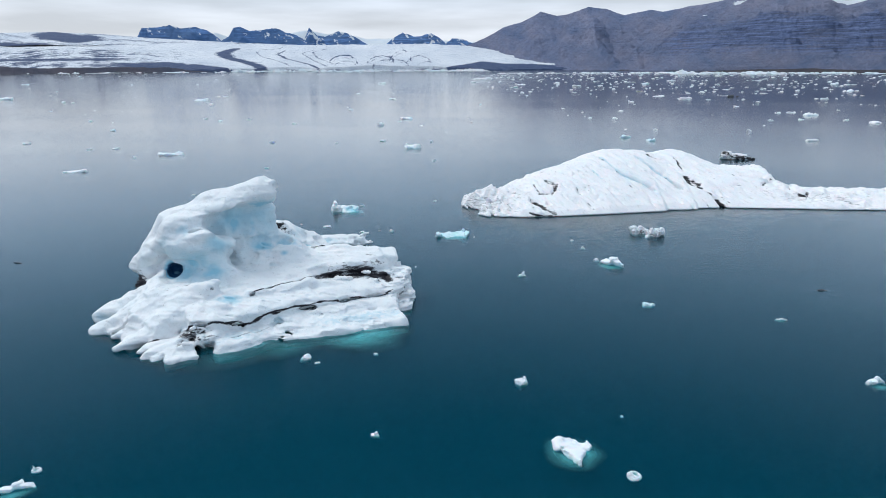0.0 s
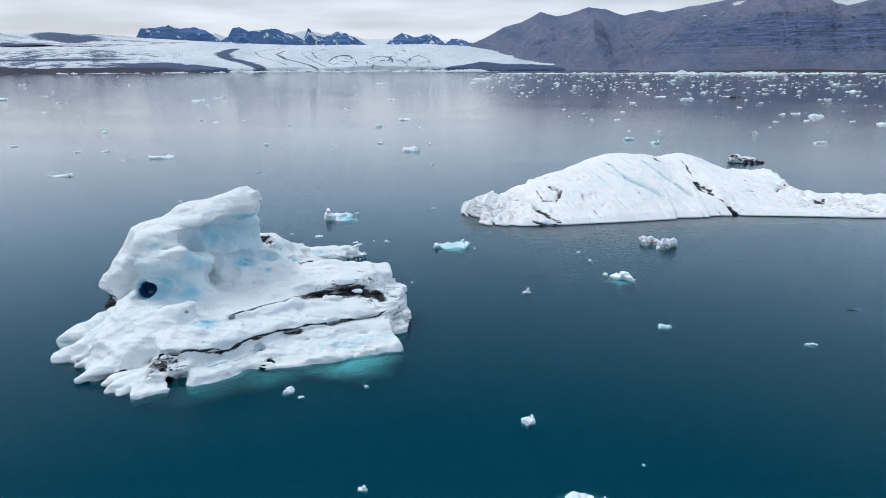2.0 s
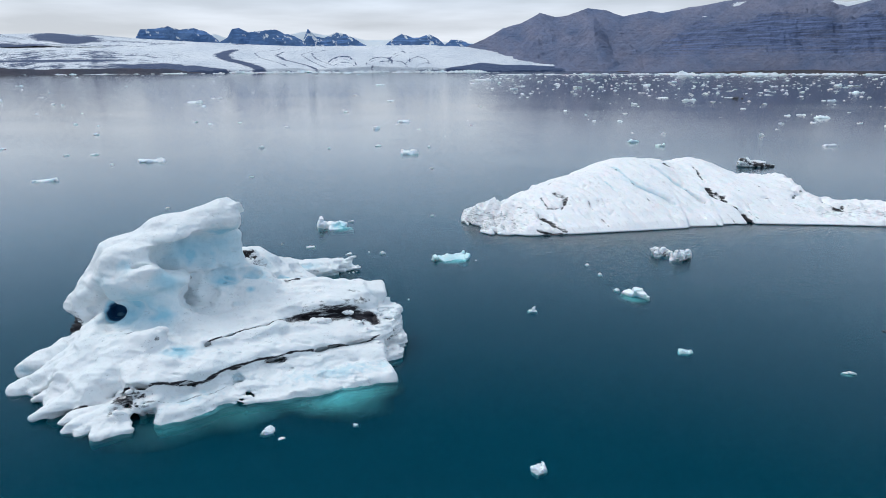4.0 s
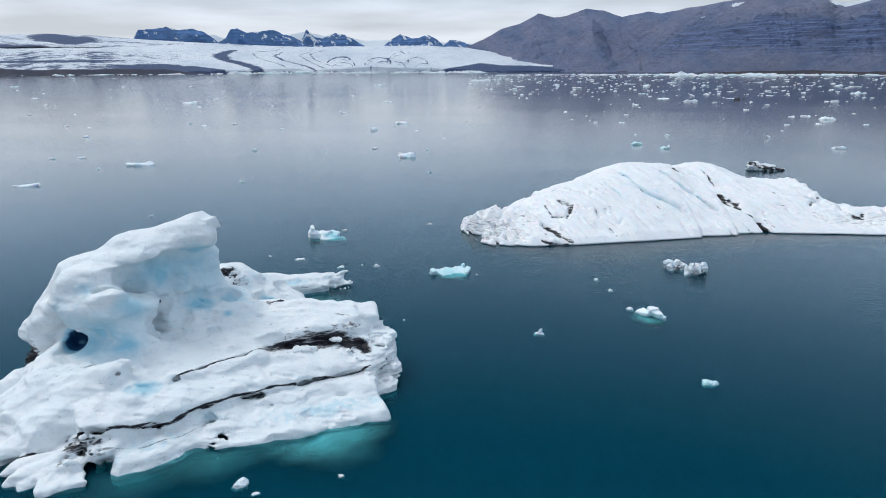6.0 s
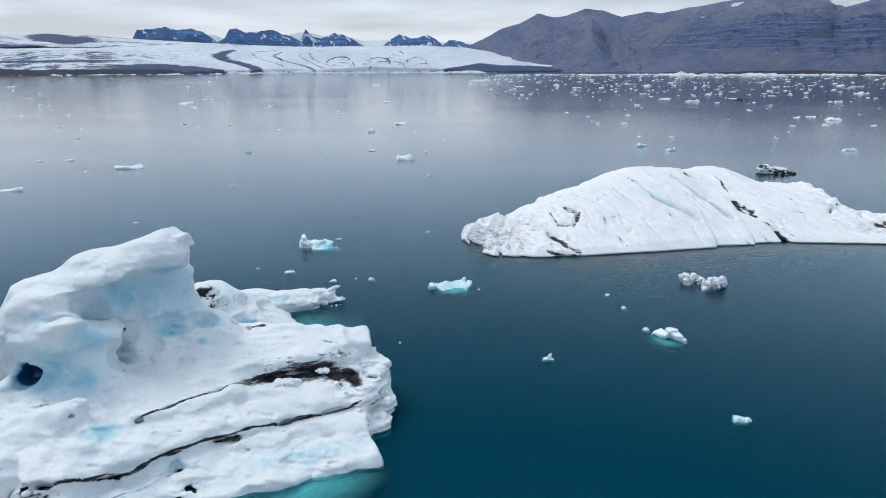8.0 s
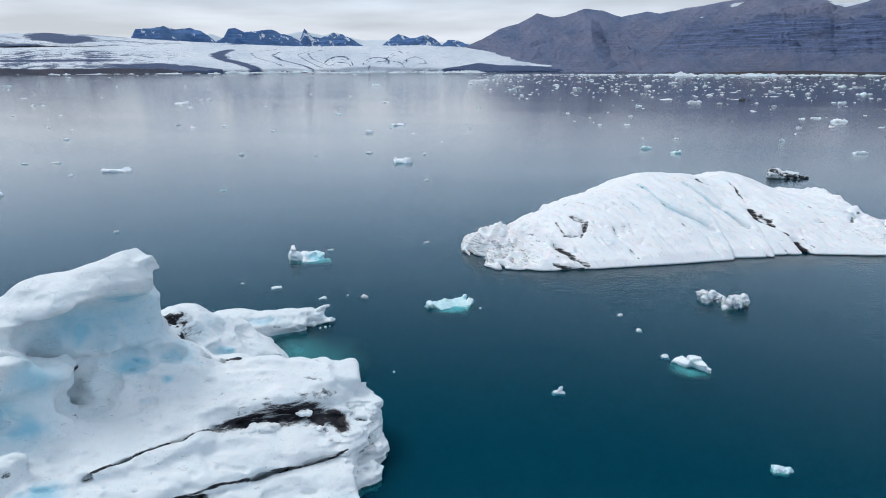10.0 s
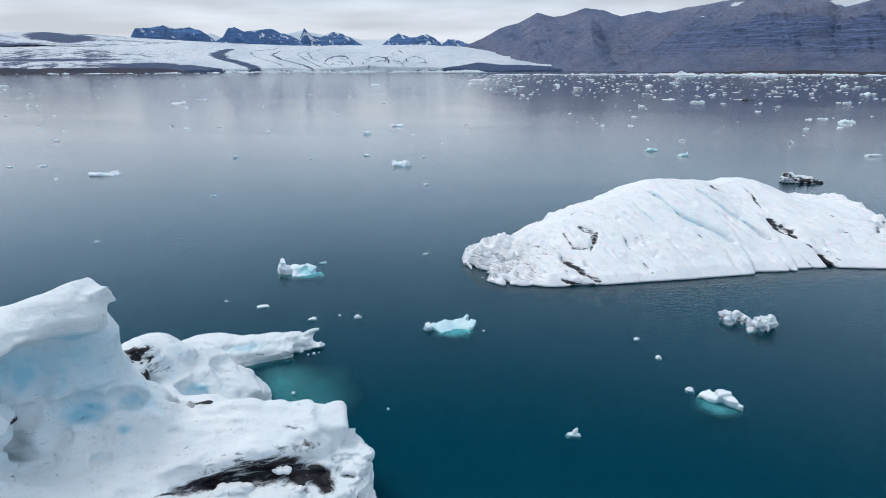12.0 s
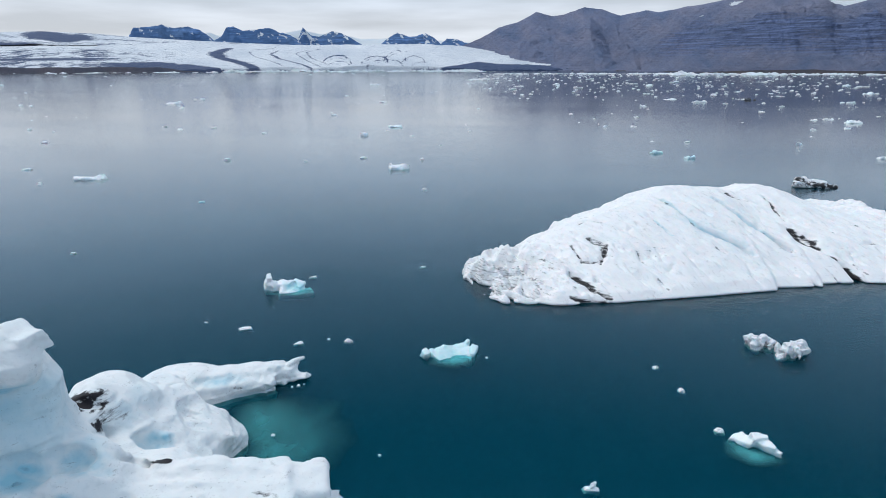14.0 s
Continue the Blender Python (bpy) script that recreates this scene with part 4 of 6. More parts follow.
    s.lump((-16.5, 25.6, 5.2), (1.4, 0.85, 0.62), 8, 0, 0.14, True)
    s.arm((-16.5, 26.4, 4.9), (-15.4, 26.2, 4.85), 0.3, 0.16, 0.06, True)
    s.lump((-14.3, 26.45, 5.1), (0.95, 0.7, 0.42), 0, 0, 0.12, True)
    s.lump((-14.6, 25.2, 4.3), (0.34, 0.22, 0.2), 10, 0, 0.08, True)
    s.lump((-13.2, 26.6, 4.65), (0.9, 0.4, 0.3), 14, 0, 0.12, True)
    s.lump((-15.2, 24.35, 3.5), (0.42, 0.3, 0.25), 0, 0, 0.08, True)
    s.arm((-17.0, 24.0, 4.1), (-16.0, 24.4, 3.9), 0.2, 0.15, 0.15, True)
    s.lump((-17.2, 18.2, 2.75), (0.95, 0.75, 0.42), 30, 0, 0.2, True)
    s.groove(((-17.9, 18.2, 2.5), (-17.2, 18.75, 2.55), (-16.35, 18.95, 2.55)), 0.15)
    s.lump((-14.85, 19.15, 2.15), (0.2, 0.2, 0.22), 0, 0, 0.05, True)
    s.lump((-15.7, 18.6, 2.3), (0.2, 0.2, 0.12), 0, 0, 0.08, True)
    s.lump((-18.9, 18.8, 3.25), (0.45, 0.4, 0.26), 0, 0, 0.1, True)
    s.lump((-13.35, 18.0, 0.95), (0.45, 0.45, 0.36), 30, 0, 0.08, True)
    s.lump((-13.0, 17.5, 0.0), (0.75, 1.0, 0.46), 30, 0, 0.15, True)
    s.lump((-10.9, 19.75, 1.35), (0.36, 0.3, 0.4), 20, 0, 0.08, True)
    s.lump((-10.2, 19.2, 0.95), (0.22, 0.16, 0.12), 0, 0, 0.05, True)
    s.lump((-8.3, 20.4, 1.1), (0.8, 0.2, 0.12), 26, 0, 0.08, True)
    s.lump((-22.9, 18.6, 2.3), (0.26, 0.24, 0.2), 0, 0, 0.08, True)
    s.cleft(((-26.1, 17.2, 0.2), (-24.2, 17.5, 0.9), (-22.8, 17.5, 1.5), (-22.0, 17.8, 1.85)), 0.07, 0.7, 0.5)
    s.groove(((-20.6, 18.4, 2.4), (-21.4, 17.4, 1.9)), 0.14)
    s.lump((-13.6, 30.7, 3.3), (1.2, 0.75, 0.6), 16, 0, 0.12, True)
    s.lump((-15.0, 26.9, 4.85), (0.8, 0.6, 0.42), 0, 0, 0.1, True)
    s.cleft(((-13.4, 27.85, 4.2), (-12.6, 27.93, 4.0), (-11.6, 28.0, 4.05)), 0.08, 0.5, 0.8)
    s.arm((-17.2, 30.2, 5.6), (-16.1, 30.9, 5.0), 0.34, 0.22, 0.15, True)
    s.lump((-15.6, 30.2, 3.9), (0.7, 0.5, 0.35), 20, 0, 0.2, True)
    s.groove(((-16.3, 35.4, 3.2), (-15.2, 35.3, 2.7), (-14.3, 36.2, 1.8)), 0.18)
    s.lump((-9.2, 33.6, 0.2), (2.2, 2.8, 1.8), 0, 0, 0.4, True)
    # the recess behind the ash arch, and the two long cracks
    tail = ((-15.6, 19.3, 2.8), (-14.2, 20.8, 2.78), (-13.0, 21.9, 2.65), (-11.6, 23.1, 2.45))
    arch = ((-12.1, 22.75, 2.45, 0.10), (-10.4, 23.7, 2.55, 0.20), (-8.7, 24.2, 2.68, 0.30), (-7.0, 24.75, 2.62, 0.33), (-5.7, 24.9, 2.3, 0.28), (-5.0, 24.0, 1.7, 0.2))
    front = ((-18.6, 15.6, 1.55), (-17.75, 15.75, 1.42), (-15.2, 17.1, 1.25), (-13.4, 18.75, 1.2), (-11.3, 20.05, 1.2), (-8.1, 21.6, 1.25), (-5.0, 23.2, 1.25))
    s.cleft(tail, 0.08, 0.6, 0.85)
    for a, b in zip(arch, arch[1:]):
        s.arm(a[:3], b[:3], a[3] * 1.05, b[3] * 1.05, 0.08, True)
    s.cleft(front, 0.072, 0.8, 0.85)
    claw = ((-22.9, 14.2, 0.45), (-20.5, 14.95, 1.15), (-19.0, 15.5, 1.5))
    s.cleft(claw, 0.12, 0.5, 0.9)
    s.cleft(((-17.9, 15.0, 0.72), (-16.0, 15.6, 0.6), (-14.2, 17.0, 0.52), (-13.3, 18.0, 0.5)), 0.05, 0.5, 0.5)
    # surface relief: soft dimples, faint bedding, ragged layers on the steep end and at the claws' seam
    i, p = s.band(0.75)
    d = s.f[i]
    w = strata(p)
    bed = p * np.array([0.75, 1.0, 1.3], np.float32)
    dimple = 0.28 * np.abs(value_noise(bed, 1.7, 2.0)) + 0.12 * np.abs(value_noise(bed, 0.85, 6.0)) + 0.03 * np.abs(value_noise(bed, 0.42, 16.0))
    high = np.clip((p[:, 2] - 3.4) / 1.0, 0, 1) * np.clip((9.3 - p[:, 2]) / 0.8, 0, 1)
    dimple = dimple + 0.20 * high * np.abs(value_noise(bed, 1.35, 14.0)) - 0.05 * high
    d = d - 0.16 * fbm(p, 2.6, 3, 0.5, 1.0) + dimple - 0.14 - 0.014 * fbm(p, 0.42, 2, 0.6, 3.0)
    ragged = np.clip((p[:, 0] + 6.6) / 0.8, 0, 1) * np.clip((3.0 - p[:, 2]) / 0.5, 0, 1) * (p[:, 1] > 22)
    ragged = np.maximum(ragged, 0.22 * np.clip((p[:, 0] + 23) / 1, 0, 1) * np.clip((-18.2 - p[:, 0]) / 1, 0, 1) * np.clip((15.4 - p[:, 1]) / 0.8, 0, 1))
    ragged = np.maximum(ragged, 0.8 * (p[:, 0] < -25.2) * np.exp(-((p[:, 2] - 2.3) / 0.7) ** 2) * np.clip((p[:, 1] - 21.5) / 0.6, 0, 1))
    ragged = np.maximum(ragged, 0.13 * np.clip((4.6 - p[:, 2]) / 1.5, 0, 1) * np.clip(0.3 + fbm(p, 2.4, 2, 0.5, 9.0), 0, 1))
    ragged = np.maximum(ragged, 0.40 * (p[:, 2] < 1.25) * (p[:, 0] > -17.5) * (p[:, 1] < 23) * np.clip(0.55 + fbm(p, 2.0, 2, 0.5, 19.0), 0, 1))
    d = d - ragged * (0.16 * ((w * 2.6 + 0.25 * fbm(p, 1.3, 2, 0.5, 4.0)) % 1.0 - 0.5) + 0.10 * ((w * 5.6) % 1.0 - 0.5) + 0.16 * fbm(p, 0.8, 3, 0.6, 12.0))
    # chips along the slabs' edges, small melt pits on the open tops
    d = d + 0.6 * np.clip(value_noise(p * np.array([0.6, 1, 1], np.float32), 0.62, 9.1) - 0.60, 0, 0.3) * (p[:, 2] < 5.5)
    run = p * np.array([0.34, 0.9, 1.2], np.float32)
    d = d + np.clip((4.9 - p[:, 2]) / 1.0, 0, 1) * (0.15 * np.abs(value_noise(run, 0.6, 4.4)) + 0.05 * np.abs(value_noise(run, 0.28, 8.4)) - 0.07)
    low = np.clip((1.7 - p[:, 2]) / 0.4, 0, 1) * (p[:, 0] > -18)
    d = d - 0.20 * low * value_noise(p * np.array([1, 1, 0.45], np.float32), 1.15, 23.0)
    s.f[i] = d
    # clear blue ice; shade painted blue under the lip, on the neck, in holes
    s.zone("blue", (-18.2, 25.5, 7.2), (4.4, 2.2, 2.0), 24, 0, 0.8, 0.12)
    s.zone("blue", (-18.9, 25.6, 6.8), (0.9, 1.4, 1.3), 10, 0, 0.98, 0.15)
    s.zone("blue", (-17.4, 25.9, 6.6), (0.5, 1.0, 1.3), 0, 0, 0.9, 0.15)
    s.zone("blue", (-16.4, 25.9, 8.4), (1.6, 1.4, 0.9), 0, 0, 0.9, 0.25)
    s.zone("blue", (-18.5, 25.5, 6.0), (7.5, 6.0, 4.2), 0, 0, 0.22, 0.2)
    s.zone("blue", (-16.9, 27.4, 6.6), (3.2, 3.4, 2.8), 0, 0, 0.62, 0.2)
    s.zone("blue", (-21.4, 22.0, 4.3), (1.2, 1.2, 0.9), 0, 0, 0.98, 0.1)
    s.zone("blue", (-16.2, 32.0, 4.0), (2.4, 2.0, 1.4), 0, 0, 0.3, 0.3)
    s.zone("blue", (-21.6, 21.6, 7.2), (0.9, 0.9, 0.6), 0, 0, 0.6, 0.2)
    s.zone("blue", (-22.4, 21.9, 5.6), (3.0, 1.8, 1.6), 10, 0, 0.4, 0.3)
    s.zone("blue", (-19.0, 22.0, 6.0), (2.0, 1.4, 1.3), 0, 0, 0.75, 0.12)
    s.zone("blue", (-20.9, 20.9, 4.5), (4.0, 2.2, 2.0), 0, 0, 0.75, 0.12)
    s.zone("blue", (-21.9, 21.7, 3.75), (1.7, 1.3, 1.15), 0, 0, 0.98, 0.08)
    s.zone("blue", (-23.25, 22.9, 3.4), (0.95, 1.3, 0.95), 0, 0, 2.2, 0.04)
    s.zone("blue", (-19.5, 21.3, 3.8), (1.4, 1.1, 1.0), 0, 0, 0.95, 0.15)
    s.zone("blue", (-16.6, 26.0, 4.8), (1.7, 1.1, 0.9), 8, 0, 0.98, 0.15)
    s.zone("blue", (-16.2, 26.5, 4.65), (1.1, 0.36, 0.3), -8, 0, 1.4, 0.08)
    s.zone("blue", (-14.3, 26.7, 4.9), (1.2, 0.9, 0.5), 0, 0, 0.8, 0.2)
    s.zone("blue", (-14.6, 25.3, 4.2), (0.5, 0.35, 0.3), 10, 0, 0.9, 0.1)
    s.zone("blue", (-15.6, 27.0, 5.4), (4.0, 2.0, 1.2), 0, 0, 0.35, 0.4)
    s.zone("blue", (-15.2, 24.4, 3.4), (0.48, 0.34, 0.24), 0, 0, 0.85, 0.1)
    s.zone("blue", (-13.2, 26.7, 4.5), (0.9, 0.45, 0.3), 14, 0, 0.45, 0.2)
    s.zone("blue", (-17.1, 18.4, 2.5), (1.4, 1.0, 0.6), 30, 0, 0.8, 0.2)
    s.zone("blue", (-17.1, 18.75, 2.5), (1.0, 0.26, 0.24), 14, 0, 1.1, 0.1)
    s.zone("blue", (-14.85, 19.25, 2.05), (0.26, 0.24, 0.24), 0, 0, 1.25, 0.05)
    s.zone("blue", (-13.4, 31.0, 3.0), (1.2, 0.85, 0.55), 16, 0, 1.1, 0.15)
    s.zone("blue", (-15.0, 27.1, 4.6), (1.0, 0.8, 0.5), 0, 0, 0.95, 0.15)
    s.zone("blue", (-13.6, 30.8, 3.3), (1.6, 0.9, 0.6), 20, 0, 0.35, 0.3)
    s.zone("blue", (-13.35, 18.1, 0.9), (0.45, 0.4, 0.36), 0, 0, 0.8, 0.1)
    s.zone("blue", (-28.4, 19.9, 0.4), (0.9, 0.7, 0.5), 0, 0, 0.5, 0.15)
    s.zone("blue", (-10.6, 20.4, 1.45), (0.7, 0.35, 0.32), 28, 0, 0.5, 0.2)
    s.zone("blue", (-7.0, 19.5, 0.6), (4.6, 0.9, 0.4), 21, 0, 0.5, 0.4)
    s.zone("blue", (-15.8, 16.0, 0.5), (3.0, 0.8, 0.4), 36, 0, 0.4, 0.4)
    s.zone("blue", (-23.5, 19.8, 2.2), (1.6, 1.0, 0.8), 0, 0, 0.25, 0.3)
    # volcanic ash: the arch, the seams, and stains where it washes out; shade in the pit, under the knob and on the
    # saddle is painted as ash too
    s.line("ash", tuple((*q[:3], 1.35 * q[3] + 0.06) for q in arch), 0.84)
    s.line("ash", ((-26.9, 22.7, 3.0, 0.22), (-25.2, 22.0, 4.0, 0.14), (-24.0, 21.5, 4.8, 0.08)), 0.6)
    s.line("ash", ((-16.3, 35.4, 3.2, 0.2), (-15.2, 35.3, 2.7, 0.18), (-14.3, 36.2, 1.8, 0.1)), 0.7)
    s.zone("ash", (-26.4, 22.6, 2.4), (1.4, 1.0, 0.7), 20, 0, 1.0, 0.45)
    s.zone("ash", (-19.0, 14.9, 1.1), (1.0, 0.7, 0.55), 30, 0, 0.75, 0.6)
    s.zone("ash", (-17.9, 15.2, 0.5), (0.9, 0.5, 0.55), 30, 0, 0.5, 0.6)
    # the pit: ash, with the shade of its wall and floor painted in
    s.zone("ash", (-18.1, 23.9, 5.5), (0.6, 0.7, 0.22), 12, 0, 1.1, 0.3)
    s.zone("ash", (-18.1, 23.4, 4.6), (0.3, 0.4, 0.3), 0, 0, 0.8, 0.3)
    s.zone("ash", (-17.6, 23.0, 3.65), (0.6, 0.4, 0.24), 20, 0, 0.95, 0.3)
    s.zone("ash", (-17.7, 23.9, 4.2), (1.0, 1.3, 0.9), 0, 0, 0.27, 0.3)
    s.zone("ash", (-15.6, 25.85, 4.85), (0.3, 0.3, 0.22), 0, 0, 0.8, 0.3)
    s.zone("ash", (-18.9, 18.85, 3.3), (0.6, 0.4, 0.22), 0, 0, 0.75, 0.4)
    s.zone("ash", (-20.5, 19.7, 3.3), (0.9, 0.35, 0.2), 20, 0, 0.5, 0.5)
    s.zone("ash", (-16.9, 30.7, 5.1), (1.1, 0.8, 0.5), 20, 0, 1.0, 0.5)
    s.zone("ash", (-15.7, 29.9, 4.45), (0.8, 0.5, 0.3), 20, 0, 0.85, 0.5)
    # shading of the saddle, painted as a faint stain
    s.zone("ash", (-15.9, 31.0, 4.6), (1.4, 1.0, 0.8), 0, 0, 0.28, 0.5)
    s.zone("ash", (-4.5, 25.6, 1.5), (0.7, 1.3, 0.34), 0, 0, 0.85, 0.5)
    s.zone("ash", (-4.6, 24.6, 0.95), (0.7, 0.9, 0.22), 10, 0, 0.7, 0.5)
    s.zone("ash", (-4.6, 26.5, 2.3), (0.5, 0.5, 0.16), 10, 0, 0.6, 0.5)
    s.zone("ash", (-5.2, 27.0, 2.1), (0.35, 0.6, 0.5), 0, 0, 0.45, 0.6)
    s.zone("ash", (-10.9, 19.85, 1.25), (0.34, 0.3, 0.26), 20, 0, 0.95, 0.3)
    s.zone("ash", (-10.2, 19.2, 0.95), (0.26, 0.18, 0.14), 0, 0, 0.6, 0.3)
    s.zone("ash", (-8.4, 25.0, 3.2), (2.6, 0.6, 0.34), 22, 0, 0.5, 0.6)
    s.zone("ash", (-6.4, 24.6, 2.2), (1.2, 0.8, 0.5), 20, 0, 0.7, 0.5)
    s.zone("ash", (-11.6, 25.0, 3.5), (0.1, 0.42, 0.2), -28, 0, 0.6, 0.4)
    s.zone("ash", (-7.4, 26.3, 3.75), (0.4, 0.14, 0.2), 0, 0, 0.55, 0.4)
    s.zone("ash", (-17.8, 17.35, 2.3), (0.5, 0.25, 0.16), 20, 0, 0.6, 0.5)
    s.zone("ash", (-12.8, 18.4, 0.4), (0.6, 0.35, 0.3), 20, 0, 0.45, 0.4)
    berg = s.build("iceberg", M_ICE, (-15.5, 24.0, 0.0))
    tagged(berg, "tall leaning white and blue iceberg with black ash layers", "iceberg")

    # the low tongue behind
    t = Sculpt((-21.5, 36.5, -0.6), (-8.2, 46.0, 3.4), 0.09)
    t.lump((-16.6, 40.9, -0.4), (3.6, 2.5, 2.0), 6)
    t.slab((-14.0, 41.1, 0.15), (2.9, 1.3, 0.85), 18, 6, 0.35, 0.5)
    t.arm((-14.0, 41.4, 0.5), (-10.6, 42.6, 0.55), 1.0, 0.72, 0.5, flat=1.1)
    t.arm((-11.2, 42.7, 0.7), (-9.4, 43.2, 1.3), 0.55, 0.13, 0.2)
    t.arm((-10.8, 42.4, 0.2), (-9.3, 42.3, 0.35), 0.55, 0.3, 0.12)
    t.arm((-11.6, 42.0, 0.0), (-10.1, 41.7, 0.0), 0.3, 0.16, 0.1)
    t.soften(1)
    t.lump((-9.1, 42.85, 0.85), (0.7, 0.4, 0.2), 10, 0, 0.08, True)
    t.lump((-14.0, 40.0, 1.25), (1.7, 0.55, 0.3), 16, 0, 0.2, True)
    i, p = t.band(0.7)
    w = p[:, 2] - 0.10 * p[:, 0] + 0.15 * fbm(p, 2.5, 2, 0.5, 5.0)
    tip = np.clip((p[:, 0] + 13.5) / 2.5, 0, 1)
    t.f[i] += -0.10 * fbm(p, 2.2, 2, 0.5, 1.0) + (0.08 + 0.14 * tip) * np.abs(fbm(p, 0.8, 2, 0.5, 2.0)) - (0.05 + 0.10 * tip) * ((w * 1.6) % 1.0 - 0.5) + 0.07 * tip * fbm(p, 0.4, 2, 0.5, 7.0)
    t.zone("blue", (-14.0, 40.2, 1.15), (1.9, 0.7, 0.4), 16, 0, 0.75, 0.15)
    t.zone("blue", (-12.6, 40.3, 0.1), (2.4, 0.6, 0.3), 22, 0, 0.5, 0.2)
    t.line("ash", ((-15.6, 39.2, 1.3, 0.06), (-14.0, 39.4, 0.9, 0.10), (-12.4, 40.4, 0.5, 0.08), (-10.0, 41.8, 0.3, 0.12)), 0.6)
    t.line("ash", ((-18.4, 38.6, 2.0, 0.08), (-17.6, 39.6, 2.0, 0.10), (-16.6, 40.0, 1.7, 0.06)), 0.6)
    own(t.build("tongue", M_ICE, (-14.0, 42.0, 0.0)), berg, "low white tongue of ice with a forked tip")

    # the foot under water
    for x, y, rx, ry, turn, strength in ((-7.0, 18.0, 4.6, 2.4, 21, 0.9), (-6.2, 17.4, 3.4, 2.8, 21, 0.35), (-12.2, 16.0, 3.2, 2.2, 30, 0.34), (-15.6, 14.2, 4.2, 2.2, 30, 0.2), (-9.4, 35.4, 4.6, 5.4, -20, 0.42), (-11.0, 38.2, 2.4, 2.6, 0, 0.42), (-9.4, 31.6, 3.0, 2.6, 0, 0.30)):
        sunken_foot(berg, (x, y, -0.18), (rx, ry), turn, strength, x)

    # blocks lodged in the ash band
    for n, (x, y, z, size, long) in enumerate(((-9.3, 23.55, 2.42, 0.50, 1.7), (-7.3, 24.5, 2.72, 0.24, 1.6), (-6.5, 23.85, 2.2, 0.30, 0.9))):
        k = Sculpt((x - 2.0 * size, y - 1.4 * size, z - 0.8 * size), (x + 2.0 * size, y + 1.4 * size, z + 0.8 * size), size / 9)
        k.lump((x, y, z), (1.15 * long * size, 0.75 * size, 0.42 * size), 24 - 9 * n, 9 * n - 12, 0.1)
        k.slab((x + 0.2 * size, y, z - 0.1 * size), (0.7 * long * size, 0.6 * size, 0.34 * size), 14 - 9 * n, 6 - 5 * n, 0.1 * size, 0.1)
        i, p = k.band(0.5 * size)
        k.f[i] += 0.26 * size * fbm(p, 0.7 * size, 3, 0.6, n)
        own(k.build("ice_block", M_ICE, (x, y, z)), berg)


leaning_iceberg()


# ---- the long ridge of ice ----


def long_iceberg():
    s = Sculpt((0.5, 53.0, -0.7), (78.0, 96.0, 7.6), 0.145)
    x, y = s.ax[0][:, None], s.ax[1][None, :]
    yf = np.interp(x, [0, 2, 3.2, 5, 10, 15, 23, 30.6, 31.0, 35.4, 35.8, 40, 46, 55, 62, 80], [62.6, 62.0, 57.5, 55.6, 55.1, 55.7, 57.2, 58.8, 59.6, 59.7, 60.6, 60.8, 60.4, 59.7, 59.3, 59.5])
    yr = np.interp(x, [0, 2, 7, 13, 25, 31, 38, 50, 52.5, 56, 62, 80], [63, 62.9, 64.0, 67.5, 75, 76, 79.5, 74, 71, 68, 67, 66])
    top = np.interp(x, [0, 1.2, 2, 3.2, 7, 13, 19, 25, 31, 34, 37.4, 39.0, 43, 49, 51.0, 52.5, 56, 60, 66, 80], [-3, -1, 0.7, 1.4, 2.1, 4.0, 5.5, 6.75, 6.55, 5.75, 6.15, 6.0, 4.7, 3.5, 2.8, 1.9, 1.7, 1.6, 1.6, 0.6])
    u = (y - yf) / (yr - yf)
    uc = np.clip(u, 0, 1)
    h = (top - 0.35) * (uc * (1.45 - 0.45 * uc)) + 0.35 * np.clip(u * 14, -4, 1)
    h = np.where(u < 0, 2.2 * (y - yf), h)
    long = np.interp(x, [2, 7, 13, 25, 31, 40, 44, 80], [3, 6, 8, 6, 6, 5, 12, 3])
    h = np.where(u > 1, top - np.minimum(y - yr, long) * 0.2 - np.maximum(y - yr - long, 0) * 0.9, h)
    # a low shoulder that reaches back behind the crest
    back = 3.1 - 0.085 * (y - 70) - 1.1 * np.maximum(x - 52.0 - 0.4 * (y - 74), 0) - 1.1 * np.maximum(y - 94, 0) - 1.1 * np.maximum(40 - x, 0)
    h = np.where(y > 70, np.maximum(h, back), h)
    p2 = np.stack([x + 0 * y, y + 0 * x, 0 * x + 0 * y], -1)
    # furrows run down the face at a slant
    c, sn = math.cos(radians(52)), math.sin(radians(52))
    q = np.stack([(p2[..., 0] * sn + p2[..., 1] * c), (p2[..., 0] * c - p2[..., 1] * sn) * 0.16, p2[..., 2]], -1)
    rough = np.maximum(np.clip((16 - x) / 10, 0.15, 1), np.clip((x - 47) / 6, 0, 0.6))
    h = h + np.clip(u * 9, 0, 1) * 0.20 * fbm(p2, 6.0, 3, 0.5, 1.0) - 0.34 * np.abs(fbm(q, 1.3, 4, 0.6, 2.0)) * np.clip(u * 6, 0, 1)
    h = h + rough * (0.75 * fbm(q, 0.8, 3, 0.6, 3.0) + 0.35 * fbm(p2, 0.8, 3, 0.6, 4.0) + np.clip((11 - x) / 6, 0, 1) * (0.45 - 1.1 * np.abs(fbm(p2, 1.5, 2, 0.5, 8.0)))) * np.clip(u * 6, 0, 1)

    def crack(x0, y0, x1, y1, half, deep):
        """A cleft from one point of the plan to another."""
        nonlocal h
        dx, dy = x1 - x0, y1 - y0
        t = np.clip(((x - x0) * dx + (y - y0) * dy) / (dx * dx + dy * dy), 0, 1)
        wob = min(0.28, 0.6 * half) * fbm(p2, 1.8, 3, 0.6, x0)
